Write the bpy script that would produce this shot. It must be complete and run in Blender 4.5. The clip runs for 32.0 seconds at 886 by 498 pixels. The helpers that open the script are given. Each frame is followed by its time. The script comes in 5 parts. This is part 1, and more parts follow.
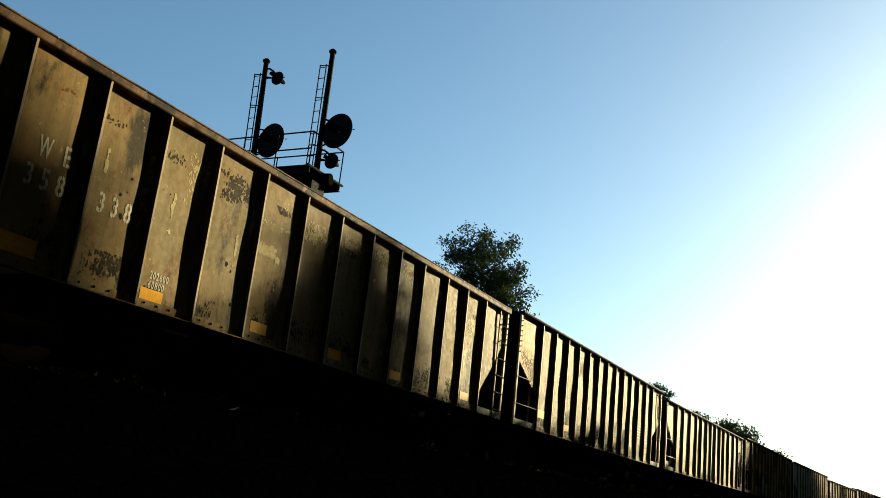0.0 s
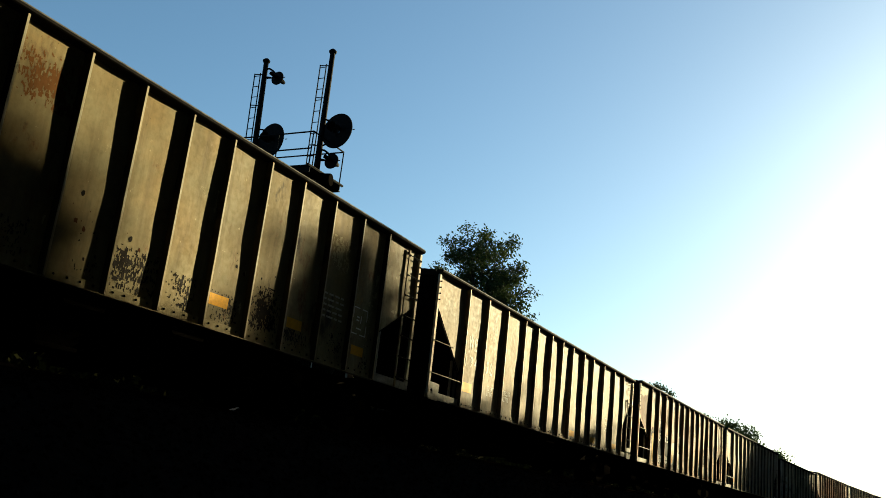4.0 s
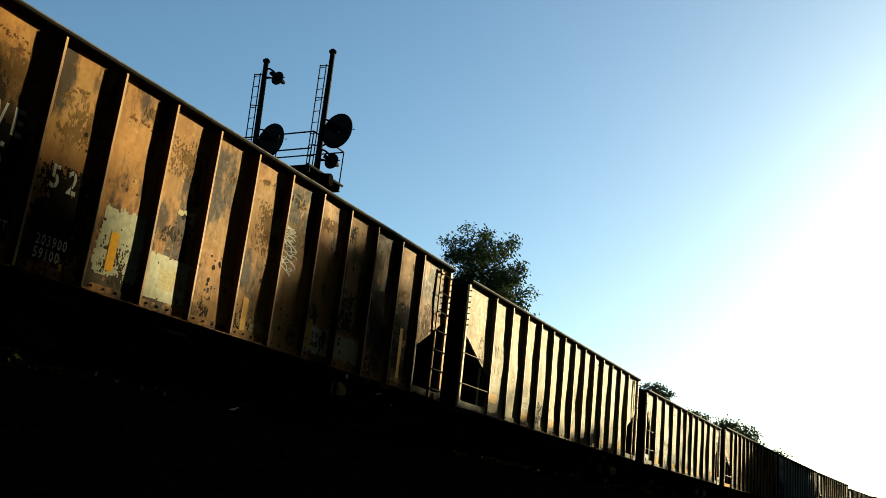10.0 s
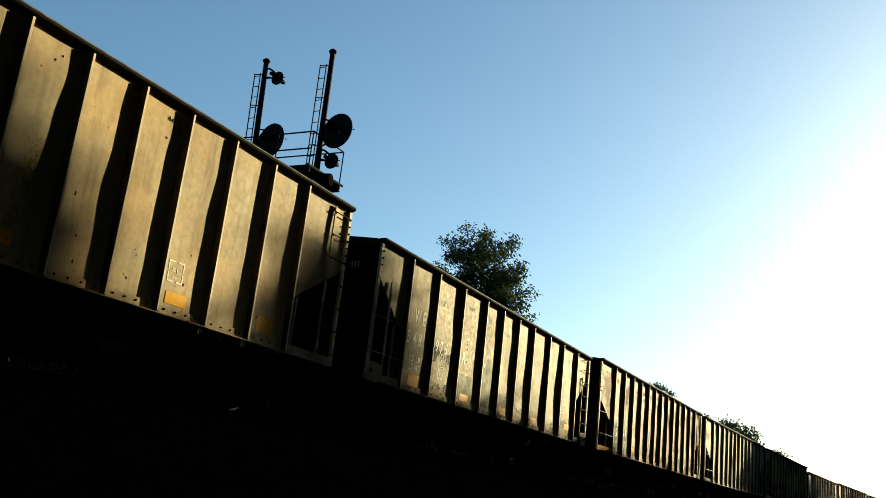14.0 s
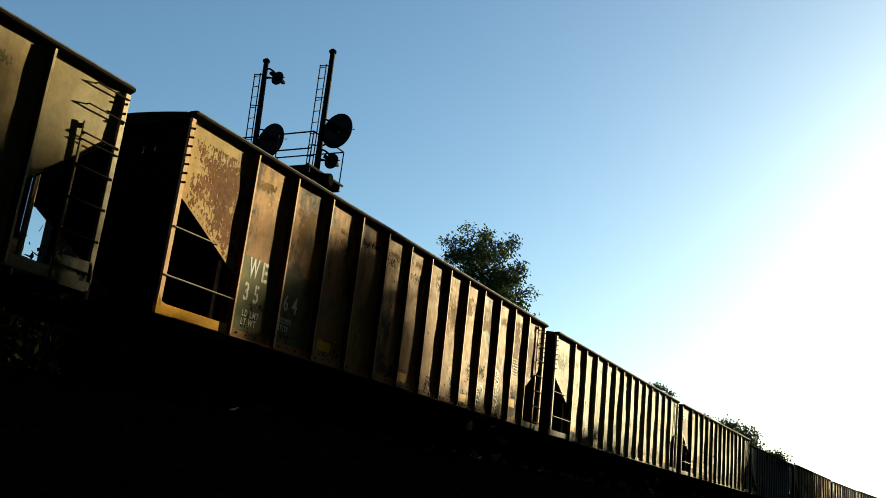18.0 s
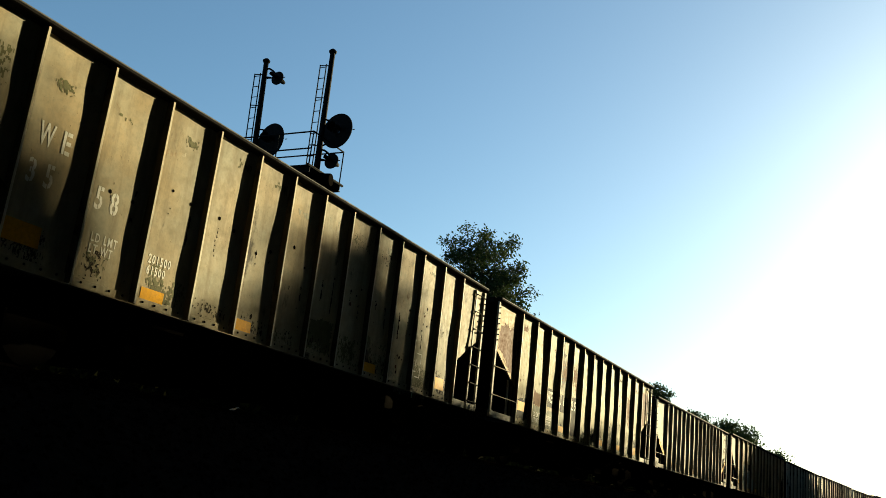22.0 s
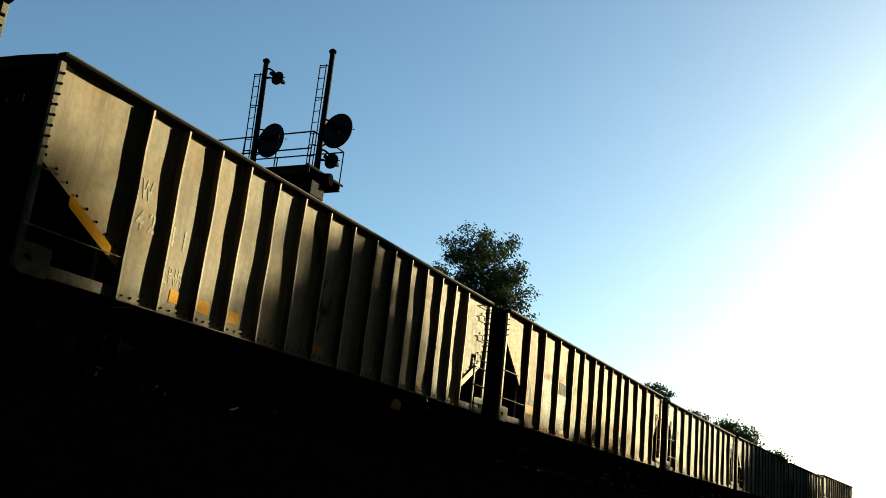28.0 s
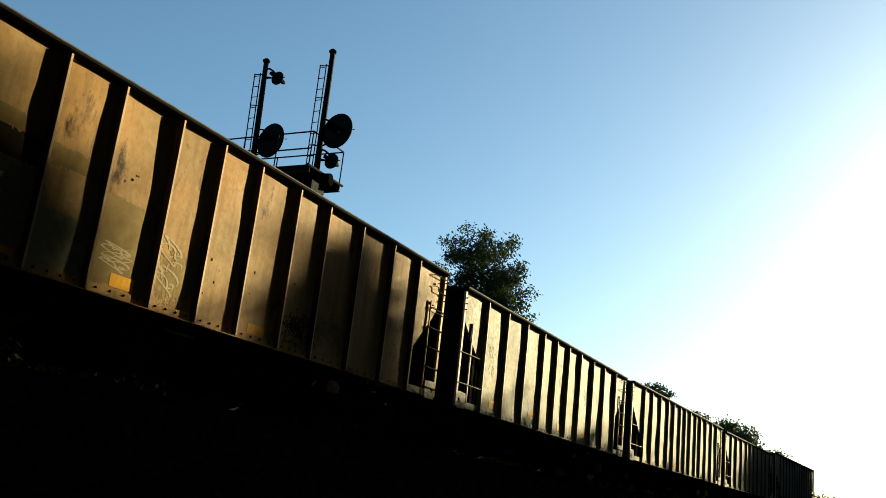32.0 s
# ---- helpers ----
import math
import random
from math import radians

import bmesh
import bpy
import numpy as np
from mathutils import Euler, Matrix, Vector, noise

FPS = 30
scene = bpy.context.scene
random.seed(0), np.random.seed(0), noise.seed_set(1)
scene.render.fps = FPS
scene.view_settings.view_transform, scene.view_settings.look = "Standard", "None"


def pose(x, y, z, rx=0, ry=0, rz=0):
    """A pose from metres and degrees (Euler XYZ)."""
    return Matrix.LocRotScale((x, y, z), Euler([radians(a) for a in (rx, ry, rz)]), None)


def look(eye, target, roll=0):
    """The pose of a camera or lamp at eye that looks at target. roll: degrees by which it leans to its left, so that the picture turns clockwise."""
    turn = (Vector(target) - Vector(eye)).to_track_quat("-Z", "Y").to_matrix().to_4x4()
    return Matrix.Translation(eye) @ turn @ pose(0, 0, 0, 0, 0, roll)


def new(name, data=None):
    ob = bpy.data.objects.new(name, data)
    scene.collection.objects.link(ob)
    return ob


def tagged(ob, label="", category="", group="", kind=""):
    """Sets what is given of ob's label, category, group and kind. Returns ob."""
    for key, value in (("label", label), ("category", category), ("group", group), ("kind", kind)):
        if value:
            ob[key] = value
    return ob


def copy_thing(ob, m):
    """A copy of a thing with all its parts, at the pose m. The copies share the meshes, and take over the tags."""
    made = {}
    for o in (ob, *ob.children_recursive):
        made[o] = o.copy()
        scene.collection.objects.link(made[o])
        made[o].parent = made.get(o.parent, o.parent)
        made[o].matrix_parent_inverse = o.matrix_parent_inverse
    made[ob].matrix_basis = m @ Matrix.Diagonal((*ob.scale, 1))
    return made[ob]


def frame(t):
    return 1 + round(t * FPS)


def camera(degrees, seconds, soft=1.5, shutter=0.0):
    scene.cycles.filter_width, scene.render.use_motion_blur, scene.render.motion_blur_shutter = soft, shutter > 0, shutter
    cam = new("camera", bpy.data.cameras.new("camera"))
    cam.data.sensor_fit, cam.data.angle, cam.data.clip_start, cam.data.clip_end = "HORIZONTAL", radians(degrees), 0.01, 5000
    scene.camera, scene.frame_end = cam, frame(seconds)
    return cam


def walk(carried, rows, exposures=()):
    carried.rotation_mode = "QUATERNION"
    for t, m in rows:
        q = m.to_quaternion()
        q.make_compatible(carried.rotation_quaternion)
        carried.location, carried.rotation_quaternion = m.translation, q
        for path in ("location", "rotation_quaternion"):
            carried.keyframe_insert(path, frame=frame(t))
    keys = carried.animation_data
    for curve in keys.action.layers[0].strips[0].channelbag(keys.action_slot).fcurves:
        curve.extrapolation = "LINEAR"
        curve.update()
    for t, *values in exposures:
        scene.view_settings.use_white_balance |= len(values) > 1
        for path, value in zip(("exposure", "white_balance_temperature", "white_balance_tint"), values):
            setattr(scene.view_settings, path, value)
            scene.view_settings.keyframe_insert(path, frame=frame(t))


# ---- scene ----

# ---------------------------------------------------------------- camera
cam = camera(52.39, 32.0, soft=0.7)
EYE = Vector((0.0, 0.0, 1.5))
YAW, PITCH, ROLL = radians(27.503), radians(15.148), 6.431
AIM = EYE + Vector((-math.sin(YAW) * math.cos(PITCH), math.cos(YAW) * math.cos(PITCH), math.sin(PITCH)))
walk(cam, [(0.0, look(EYE, AIM, ROLL)), (32.0, look(EYE, AIM, ROLL))], exposures=((0.0, 1.88, 6500.0, -8.0), (32.0, 1.88, 6500.0, -8.0)))

# ---------------------------------------------------------------- light
SUN_AZ, SUN_EL = radians(17.0), radians(14.0)          # azimuth to the right of +Y
SUN_DIR = Vector((math.sin(SUN_AZ) * math.cos(SUN_EL), math.cos(SUN_AZ) * math.cos(SUN_EL), math.sin(SUN_EL)))
world = bpy.data.worlds.new("world")
scene.world = world
world.use_nodes = True
wt = world.node_tree
sky = wt.nodes.new("ShaderNodeTexSky")
sky.sky_type = "NISHITA"
sky.sun_disc = False
sky.sun_elevation, sky.sun_rotation = SUN_EL, SUN_AZ
sky.altitude, sky.air_density, sky.dust_density, sky.ozone_density = 100.0, 1.0, 1.35, 3.3
wt.links.new(sky.outputs[0], wt.nodes["Background"].inputs["Color"])
wt.nodes["Background"].inputs["Strength"].default_value = 0.05
sun = new("sun", bpy.data.lights.new("sun", "SUN"))
sun.data.energy, sun.data.angle, sun.data.color = 5.0, radians(0.53), (1.0, 0.79, 0.51)
sun.matrix_world = look(SUN_DIR * 200.0, (0, 0, 0))

# ---------------------------------------------------------------- materials


class Nodes:
    """Short-hand for a node material."""

    def __init__(self, name):
        self.mat = bpy.data.materials.new(name)
        self.mat.use_nodes = True
        self.t = self.mat.node_tree
        self.out = self.t.nodes["Material Output"]
        self.bsdf = self.t.nodes["Principled BSDF"]
        self.co = self.t.nodes.new("ShaderNodeTexCoord").outputs["Object"]

    def link(self, a, b):
        self.t.links.new(a, b)

    def moved(self, loc=(0, 0, 0), scale=(1, 1, 1)):
        n = self.t.nodes.new("ShaderNodeMapping")
        n.inputs["Location"].default_value, n.inputs["Scale"].default_value = loc, scale
        self.link(self.co, n.inputs["Vector"])
        return n.outputs[0]

    def noise(self, scale, detail=5.0, rough=0.55, vec=None):
        n = self.t.nodes.new("ShaderNodeTexNoise")
        n.inputs["Scale"].default_value, n.inputs["Detail"].default_value = scale, detail
        n.inputs["Roughness"].default_value = rough
        self.link(vec if vec is not None else self.co, n.inputs["Vector"])
        return n.outputs["Fac"]

    def noise_by(self, w, scale, detail, rough, vec):
        """Noise that differs from sheet to sheet."""
        n = self.t.nodes.new("ShaderNodeTexNoise")
        n.noise_dimensions = "4D"
        n.inputs["Scale"].default_value, n.inputs["Detail"].default_value = scale, detail
        n.inputs["Roughness"].default_value = rough
        self.link(vec, n.inputs["Vector"])
        self.link(self.times(w, 2.2), n.inputs["W"])
        return n.outputs["Fac"]

    def ramp(self, fac, a, b, lo=0.0, hi=1.0):
        n = self.t.nodes.new("ShaderNodeMapRange")
        n.inputs["From Min"].default_value, n.inputs["From Max"].default_value = a, b
        n.inputs["To Min"].default_value, n.inputs["To Max"].default_value = lo, hi
        self.link(fac, n.inputs["Value"])
        return n.outputs[0]

    def times(self, a, b):
        n = self.t.nodes.new("ShaderNodeMath")
        n.operation = "MULTIPLY"
        for s, v in zip(n.inputs, (a, b)):
            if isinstance(v, (int, float)):
                s.default_value = v
            else:
                self.link(v, s)
        return n.outputs[0]

    def mix(self, fac, a, b):
        n = self.t.nodes.new("ShaderNodeMix")
        n.data_type = "RGBA"
        for s, v in ((n.inputs[0], fac), (n.inputs[6], a), (n.inputs[7], b)):
            if isinstance(v, (int, float)):
                s.default_value = v
            elif isinstance(v, tuple):
                s.default_value = (*v, 1.0)
            else:
                self.link(v, s)
        return n.outputs[2]

    def bump(self, height, strength, distance):
        n = self.t.nodes.new("ShaderNodeBump")
        n.inputs["Strength"].default_value, n.inputs["Distance"].default_value = strength, distance
        self.link(height, n.inputs["Height"])
        self.link(n.outputs[0], self.bsdf.inputs["Normal"])

    def done(self, color, rough=0.6, metal=0.0, spec=0.5):
        self.bsdf.inputs["Specular IOR Level"].default_value = spec
        if spec == 0.0:                        # matt soot and dust
            self.bsdf.inputs["IOR"].default_value = 1.0
        for s, v in ((self.bsdf.inputs["Base Color"], color), (self.bsdf.inputs["Roughness"], rough)):
            if isinstance(v, tuple):
                s.default_value = (*v, 1.0)
            elif isinstance(v, (int, float)):
                s.default_value = v
            else:
                self.link(v, s)
        self.bsdf.inputs["Metallic"].default_value = metal
        return self.mat


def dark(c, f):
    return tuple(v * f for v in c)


def paint(name, base, rust=0.3, seed=0.0, pale=0.3, rough=0.65, soot=0.4):
    """Weathered car paint: each sheet a little different, soot, dirt runs, pale scuffs, rust bloom."""
    n = Nodes(name)
    v = n.moved((seed * 7.3, seed * 3.1, seed * 1.7))
    runs = n.moved((seed * 2.3, seed * 9.1, seed), (2.0, 3.2, 0.4))
    drip = n.moved((seed * 4.1, seed * 5.3, seed * 2.0), (1.0, 1.5, 0.65))
    each = n.t.nodes.new("ShaderNodeObjectInfo").outputs["Random"]
    tone = n.noise(0.8, 5, 0.6, v)
    grit = n.noise(11.0, 8, 0.7, v)
    run = n.noise(1.5, 8, 0.65, runs)
    bloom = n.noise_by(each, 1.5, 14, 0.74, drip)
    black = n.noise_by(each, 0.8, 12, 0.66, drip)
    chips = n.noise(4.0, 12, 0.78, v)
    warm = (base[0] * 1.12, base[1] * 0.93, base[2] * 0.72)
    c = n.mix(n.ramp(tone, 0.38, 0.62), base, warm)
    c = n.mix(n.ramp(each, 0.0, 1.0, 0.0, 0.25), c, dark(base, 0.55))
    c = n.mix(n.ramp(run, 0.47, 0.70, 0.0, 0.62), c, dark(warm, 0.38))
    smear = n.noise_by(each, 2.6, 6, 0.6, v)
    c = n.mix(n.ramp(smear, 0.52, 0.74, 0.0, 0.55), c, dark(warm, 0.45))
    c = n.mix(n.ramp(grit, 0.42, 0.72, 0.0, 0.5), c, dark(base, 0.5))
    edge = 0.70 - 0.27 * soot
    c = n.mix(n.ramp(black, edge, edge + 0.06, 0.0, 0.90), c, (0.016, 0.011, 0.006))
    c = n.mix(n.ramp(chips, 0.665 - 0.08 * pale, 0.70 - 0.08 * pale, 0.0, min(pale * 1.2, 1.0)), c, (min(base[0] * 1.9, 0.5), min(base[1] * 1.9, 0.46), min(base[2] * 2.1, 0.36)))
    spread = 0.71 - 0.42 * rust
    deep = n.mix(n.ramp(grit, 0.38, 0.64), (0.170, 0.062, 0.014), (0.055, 0.020, 0.007))
    c = n.mix(n.ramp(bloom, spread, spread + 0.10, 0.0, 0.9), c, deep)
    # fine dark flecks and pale nicks
    fleck = n.noise(17.0, 6, 0.8, drip)
    c = n.mix(n.times(n.ramp(fleck, 0.63, 0.67), n.ramp(tone, 0.45, 0.6)), c, (0.020, 0.012, 0.006))
    n.bump(grit, 0.12, 0.012)
    return n.done(c, n.ramp(grit, 0.3, 0.7, rough - 0.12, rough + 0.14), 0.0, 0.05)


def plain(name, base, rough=0.6, metal=0.0, scale=7.0, spread=0.5, bump=0.3, dist=0.01, spec=0.4):
    n = Nodes(name)
    big, fine = n.noise(scale * 0.15, 4), n.noise(scale, 8, 0.65)
    c = n.mix(n.ramp(fine, 0.35, 0.68), base, dark(base, 1.0 - spread))
    c = n.mix(n.ramp(big, 0.4, 0.65, 0.0, 0.6), c, dark(base, 1.0 - spread * 0.8))
    n.bump(fine, bump, dist)
    return n.done(c, n.ramp(fine, 0.3, 0.7, max(rough - 0.1, 0.02), min(rough + 0.12, 1.0)), metal, spec)


def foliage(name, base, glow, spec=0.03):
    n = Nodes(name)
    tone = n.noise(0.9, 3)
    info = n.t.nodes.new("ShaderNodeNewGeometry").outputs["Random Per Island"]
    c = n.mix(info, base, dark(base, 0.5))
    c = n.mix(n.ramp(tone, 0.35, 0.65, 0.0, 0.5), c, (base[0] * 1.3, base[1] * 1.05, base[2] * 0.7))
    n.done(c, 0.8, 0.0, spec)
    tr = n.t.nodes.new("ShaderNodeBsdfTranslucent")
    tr.inputs["Color"].default_value = (*glow, 1.0)
    ms = n.t.nodes.new("ShaderNodeMixShader")
    ms.inputs[0].default_value = 0.2
    n.link(n.bsdf.outputs[0], ms.inputs[1])
    n.link(tr.outputs[0], ms.inputs[2])
    n.link(ms.outputs[0], n.out.inputs[0])
    return n.mat


BLACK_PAINT = plain("black_paint", (0.020, 0.018, 0.016), 0.75, scale=9.0, spec=0.02)
# grime darkened further: shade under and between the cars is in its colour
SHADE_GRIME = plain("underframe_grime", (0.007, 0.006, 0.005), 0.95, scale=6.0, spec=0.0)
RIM_PAINT = plain("dark_rim_paint", (0.015, 0.013, 0.011), 0.9, scale=9.0, spec=0.02)
RUST_RIM = paint("rusty_rim", (0.15, 0.095, 0.060), 0.35, 3.0, 1.1, 0.7, 0.8)
# wheels and rails too: shade under the train is put into the colour
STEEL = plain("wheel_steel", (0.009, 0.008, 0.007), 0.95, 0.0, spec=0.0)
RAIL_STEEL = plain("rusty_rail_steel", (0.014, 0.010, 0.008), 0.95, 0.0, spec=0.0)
GALVANISED = plain("signal_black_paint", (0.012, 0.012, 0.013), 0.8, 0.0, 12.0, spec=0.05)
SIGNAL_RUST = plain("signal_rusty_steel", (0.05, 0.033, 0.025), 0.9, spec=0.05)
LENS = plain("signal_lens_glass", (0.02, 0.02, 0.02), 0.08, 0.0, 3.0, 0.2, 0.0)
YELLOW = plain("yellow_reflector", (0.74, 0.36, 0.010), 0.4, 0.0, 18.0, 0.3, bump=0.06, spec=0.03)
WHITE_STENCIL = plain("white_stencil_paint", (0.74, 0.71, 0.62), 0.6, 0.0, 30.0, 0.25, bump=0.06, spec=0.03)
FADED_STENCIL = plain("faded_stencil_paint", (0.66, 0.61, 0.48), 0.65, 0.0, 25.0, 0.55, bump=0.06, spec=0.03)
GHOST_STENCIL = plain("worn_off_stencil_paint", (0.62, 0.54, 0.37), 0.7, 0.0, 22.0, 0.3, bump=0.06, spec=0.03)
PALE_SPRAY = plain("faint_spray_paint", (0.47, 0.37, 0.23), 0.7, 0.0, 22.0, 0.3, bump=0.06, spec=0.03)
PALE_STEEL = plain("pale_painted_steel", (0.36, 0.33, 0.26), 0.55, 0.0, 10.0, 0.5, spec=0.03)
WORN_LIT_RIM = plain("worn_grey_rim_steel", (0.17, 0.16, 0.145), 0.7, 0.0, 7.0, 0.6, spec=0.03)
GREY_PATCH = plain("grey_touch_up_paint", (0.27, 0.25, 0.165), 0.55, 0.0, 8.0, 0.35, bump=0.06, spec=0.03)
PALE_PATCH = plain("pale_patch_paint", (0.46, 0.44, 0.30), 0.55, 0.0, 12.0, 0.4, bump=0.06, spec=0.03)
END_RUST = paint("rusted_end_sheet", (0.34, 0.235, 0.085), 0.30, 5.0, 0.6, 0.65, 0.2)
RUST_BLOOM = paint("deep_rust_bloom", (0.120, 0.044, 0.009), 0.25, 8.0, 0.05, 0.75, 0.15)
# soot; on the brown car's tail sheets it also stands in for shade
SOOT_SHADE_BLOT = plain("black_brown_soot", (0.011, 0.007, 0.004), 0.85, 0.0, 6.0, 0.5, spec=0.05)
DARK_PLATE = plain("dark_grey_brown_plate", (0.036, 0.028, 0.017), 0.7, 0.0, 6.0, 0.4, spec=0.02)
BROWN_BAND = plain("brown_primer_band", (0.165, 0.070, 0.020), 0.7, 0.0, 6.0, 0.35, bump=0.06, spec=0.02)
OLIVE_PATCH = plain("olive_grey_touch_up_paint", (0.145, 0.138, 0.070), 0.6, 0.0, 5.0, 0.35, bump=0.06, spec=0.02)
CREAM_BAND = plain("cream_touch_up_band", (0.27, 0.19, 0.075), 0.6, 0.0, 7.0, 0.35, bump=0.06, spec=0.02)
SCRAPED = plain("scraped_pale_paint", (0.48, 0.40, 0.21), 0.6, 0.0, 20.0, 0.45, bump=0.06, spec=0.02)
SMUDGE = plain("brown_smudged_dirt", (0.200, 0.110, 0.038), 0.75, 0.0, 5.0, 0.5, bump=0.06, spec=0.02)
RUST_PATCH = plain("brown_rust_bloom", (0.085, 0.032, 0.010), 0.8, 0.0, 10.0, 0.4, spec=0.03)
# near black: the shade on the bank is put into the colour
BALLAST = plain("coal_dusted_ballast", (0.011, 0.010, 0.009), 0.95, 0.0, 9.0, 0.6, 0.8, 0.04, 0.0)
SOIL = plain("dark_weedy_soil", (0.025, 0.024, 0.015), 0.95, 0.0, 1.5, 0.5, 0.6, 0.05, 0.0)
TIE_WOOD = plain("creosoted_wood", (0.030, 0.024, 0.018), 0.9)
BARK = plain("tree_bark", (0.070, 0.055, 0.042), 0.9, 0.0, 14.0, 0.5, 0.6, 0.02)
LEAF = foliage("green_leaves", (0.034, 0.052, 0.022), (0.025, 0.038, 0.010))
LEAF_DARK = foliage("dark_leaves", (0.026, 0.040, 0.015), (0.02, 0.032, 0.008))
# far darker than other leaves: the thicket's shade is put into the colour
SHADE_WEED = foliage("weeds", (0.005, 0.006, 0.003), (0.002, 0.003, 0.001), 0.0)
LITTER = plain("pale_litter", (0.7, 0.66, 0.58), 0.6)
COAL = plain("coal_residue", (0.012, 0.012, 0.012), 0.7)

# ---------------------------------------------------------------- mesh helpers


def part(name, bm, material, parent, label="", smooth=False):
    me = bpy.data.meshes.new(name)
    bmesh.ops.recalc_face_normals(bm, faces=bm.faces)
    bm.to_mesh(me)
    bm.free()
    return mesh_part(name, me, material, parent, label, smooth)


def mesh_part(name, me, material, parent, label="", smooth=False):
    if not me.materials:
        me.materials.append(material)
    if smooth:
        for p in me.polygons:
            p.use_smooth = True
    ob = new(name, me)
    ob.parent = parent
    if label:
        tagged(ob, label)
    return ob


def again(ob, loc, parent=None):
    """Another part on the same mesh, moved by loc."""
    o = new(ob.name.split(".")[0], ob.data)
    o.parent = parent or ob.parent
    o.location = loc
    return o


def box(bm, x0, x1, y0, y1, z0, z1, bevel=0.0):
    vs = [bm.verts.new((x, y, z)) for x in (x0, x1) for y in (y0, y1) for z in (z0, z1)]
    fs = [bm.faces.new([vs[i] for i in f]) for f in ((0, 1, 3, 2), (4, 6, 7, 5), (0, 4, 5, 1), (2, 3, 7, 6), (0, 2, 6, 4), (1, 5, 7, 3))]
    if bevel:
        es = list({e for f in fs for e in f.edges})
        bmesh.ops.bevel(bm, geom=es, offset=bevel, segments=1, affect="EDGES")
    return bm


def prism(bm, pts, axis, a, b):
    """A polygon, given in the two other axes in order, drawn out along axis from a to b."""
    def at(p, d):
        return (d, p[0], p[1]) if axis == "x" else (p[0], d, p[1]) if axis == "y" else (p[0], p[1], d)
    lo, hi = [bm.verts.new(at(p, a)) for p in pts], [bm.verts.new(at(p, b)) for p in pts]
    bm.faces.new(lo)
    bm.faces.new(hi[::-1])
    for i in range(len(pts)):
        j = (i + 1) % len(pts)
        bm.faces.new((lo[i], hi[i], hi[j], lo[j]))
    return bm


def tube(bm, p, q, r, n=8, r2=None):
    p, q = Vector(p), Vector(q)
    r2 = r if r2 is None else r2
    rot = (q - p).to_track_quat("Z", "Y").to_matrix()
    rings = []
    for c, rad in ((p, r), (q, r2)):
        rings.append([bm.verts.new(c + rot @ Vector((math.cos(a) * rad, math.sin(a) * rad, 0))) for a in (2 * math.pi * i / n for i in range(n))])
    for i in range(n):
        j = (i + 1) % n
        bm.faces.new((rings[0][i], rings[0][j], rings[1][j], rings[1][i]))
    bm.faces.new(rings[0][::-1])
    bm.faces.new(rings[1])
    return bm


def chain(bm, pts, r, n=6):
    for a, b in zip(pts, pts[1:]):
        tube(bm, a, b, r, n)
    return bm


def lathe(bm, prof, origin, axis, n=24):
    """Profile of (radius, distance along axis), turned round axis through origin."""
    origin = Vector(origin)
    rot = Vector(axis).to_track_quat("Z", "Y").to_matrix()
    rings = []
    for r, d in prof:
        rings.append([bm.verts.new(origin + rot @ Vector((math.cos(a) * r, math.sin(a) * r, d))) for a in (2 * math.pi * i / n for i in range(n))])
    for A, B in zip(rings, rings[1:]):
        for i in range(n):
            j = (i + 1) % n
            bm.faces.new((A[i], A[j], B[j], B[i]))
    bm.faces.new(rings[0][::-1])
    bm.faces.new(rings[-1])
    return bm


def thing(name, label, category, group="", at=(0, 0, 0)):
    ob = new(name)
    ob.empty_display_size = 0.3
    ob.location = at
    return tagged(ob, label, category, group)


# ---------------------------------------------------------------- the line of the track
RAIL_Z = 2.45
HALF = 1.58                         # half a car's width over the ribs
TRACK_X, BEND_AT = -10.38, 7.49     # straight to BEND_AT, then a curve to the right
SIDE_R = 770.86
LINE_R = SIDE_R + HALF


def on_line(s, off=0.0):
    """A point of the track's line at s, off metres to its right, and the heading (radians to the right of +Y)."""
    if s <= BEND_AT:
        return Vector((TRACK_X + off, s, 0)), 0.0
    a = (s - BEND_AT) / SIDE_R
    r = LINE_R - off
    return Vector((TRACK_X + LINE_R - r * math.cos(a), BEND_AT + r * math.sin(a), 0)), a


def sweep(name, profile, s0, s1, step, material, close=False):
    """A strip of the given cross-section (off, z), laid along the line."""
    bm = bmesh.new()
    rows = []
    n = int((s1 - s0) / step) + 1
    for i in range(n):
        rows.append([bm.verts.new(on_line(s0 + i * step, o)[0] + Vector((0, 0, z))) for o, z in profile])
    m = len(profile)
    for A, B in zip(rows, rows[1:]):
        for j in range(m if close else m - 1):
            k = (j + 1) % m
            bm.faces.new((A[j], A[k], B[k], B[j]))
    if close:
        bm.faces.new(rows[0])
        bm.faces.new(rows[-1][::-1])
    return part(name, bm, material, None)


# ---------------------------------------------------------------- ground and track
bm = bmesh.new()
for q in ((-2500, -2500), (2500, -2500), (2500, 2500), (-2500, 2500)):
    bm.verts.new((*q, 0.0))
bm.faces.new(bm.verts)
tagged(part("ground", bm, SOIL, None), "dark weedy ground beside the railway", "ground", kind="structure")

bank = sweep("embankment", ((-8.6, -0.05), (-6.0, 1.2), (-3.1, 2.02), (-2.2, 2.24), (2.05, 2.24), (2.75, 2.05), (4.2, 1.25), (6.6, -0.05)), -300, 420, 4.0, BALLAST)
tagged(bank, "near-black ballast embankment carrying the track", "embankment", kind="structure")

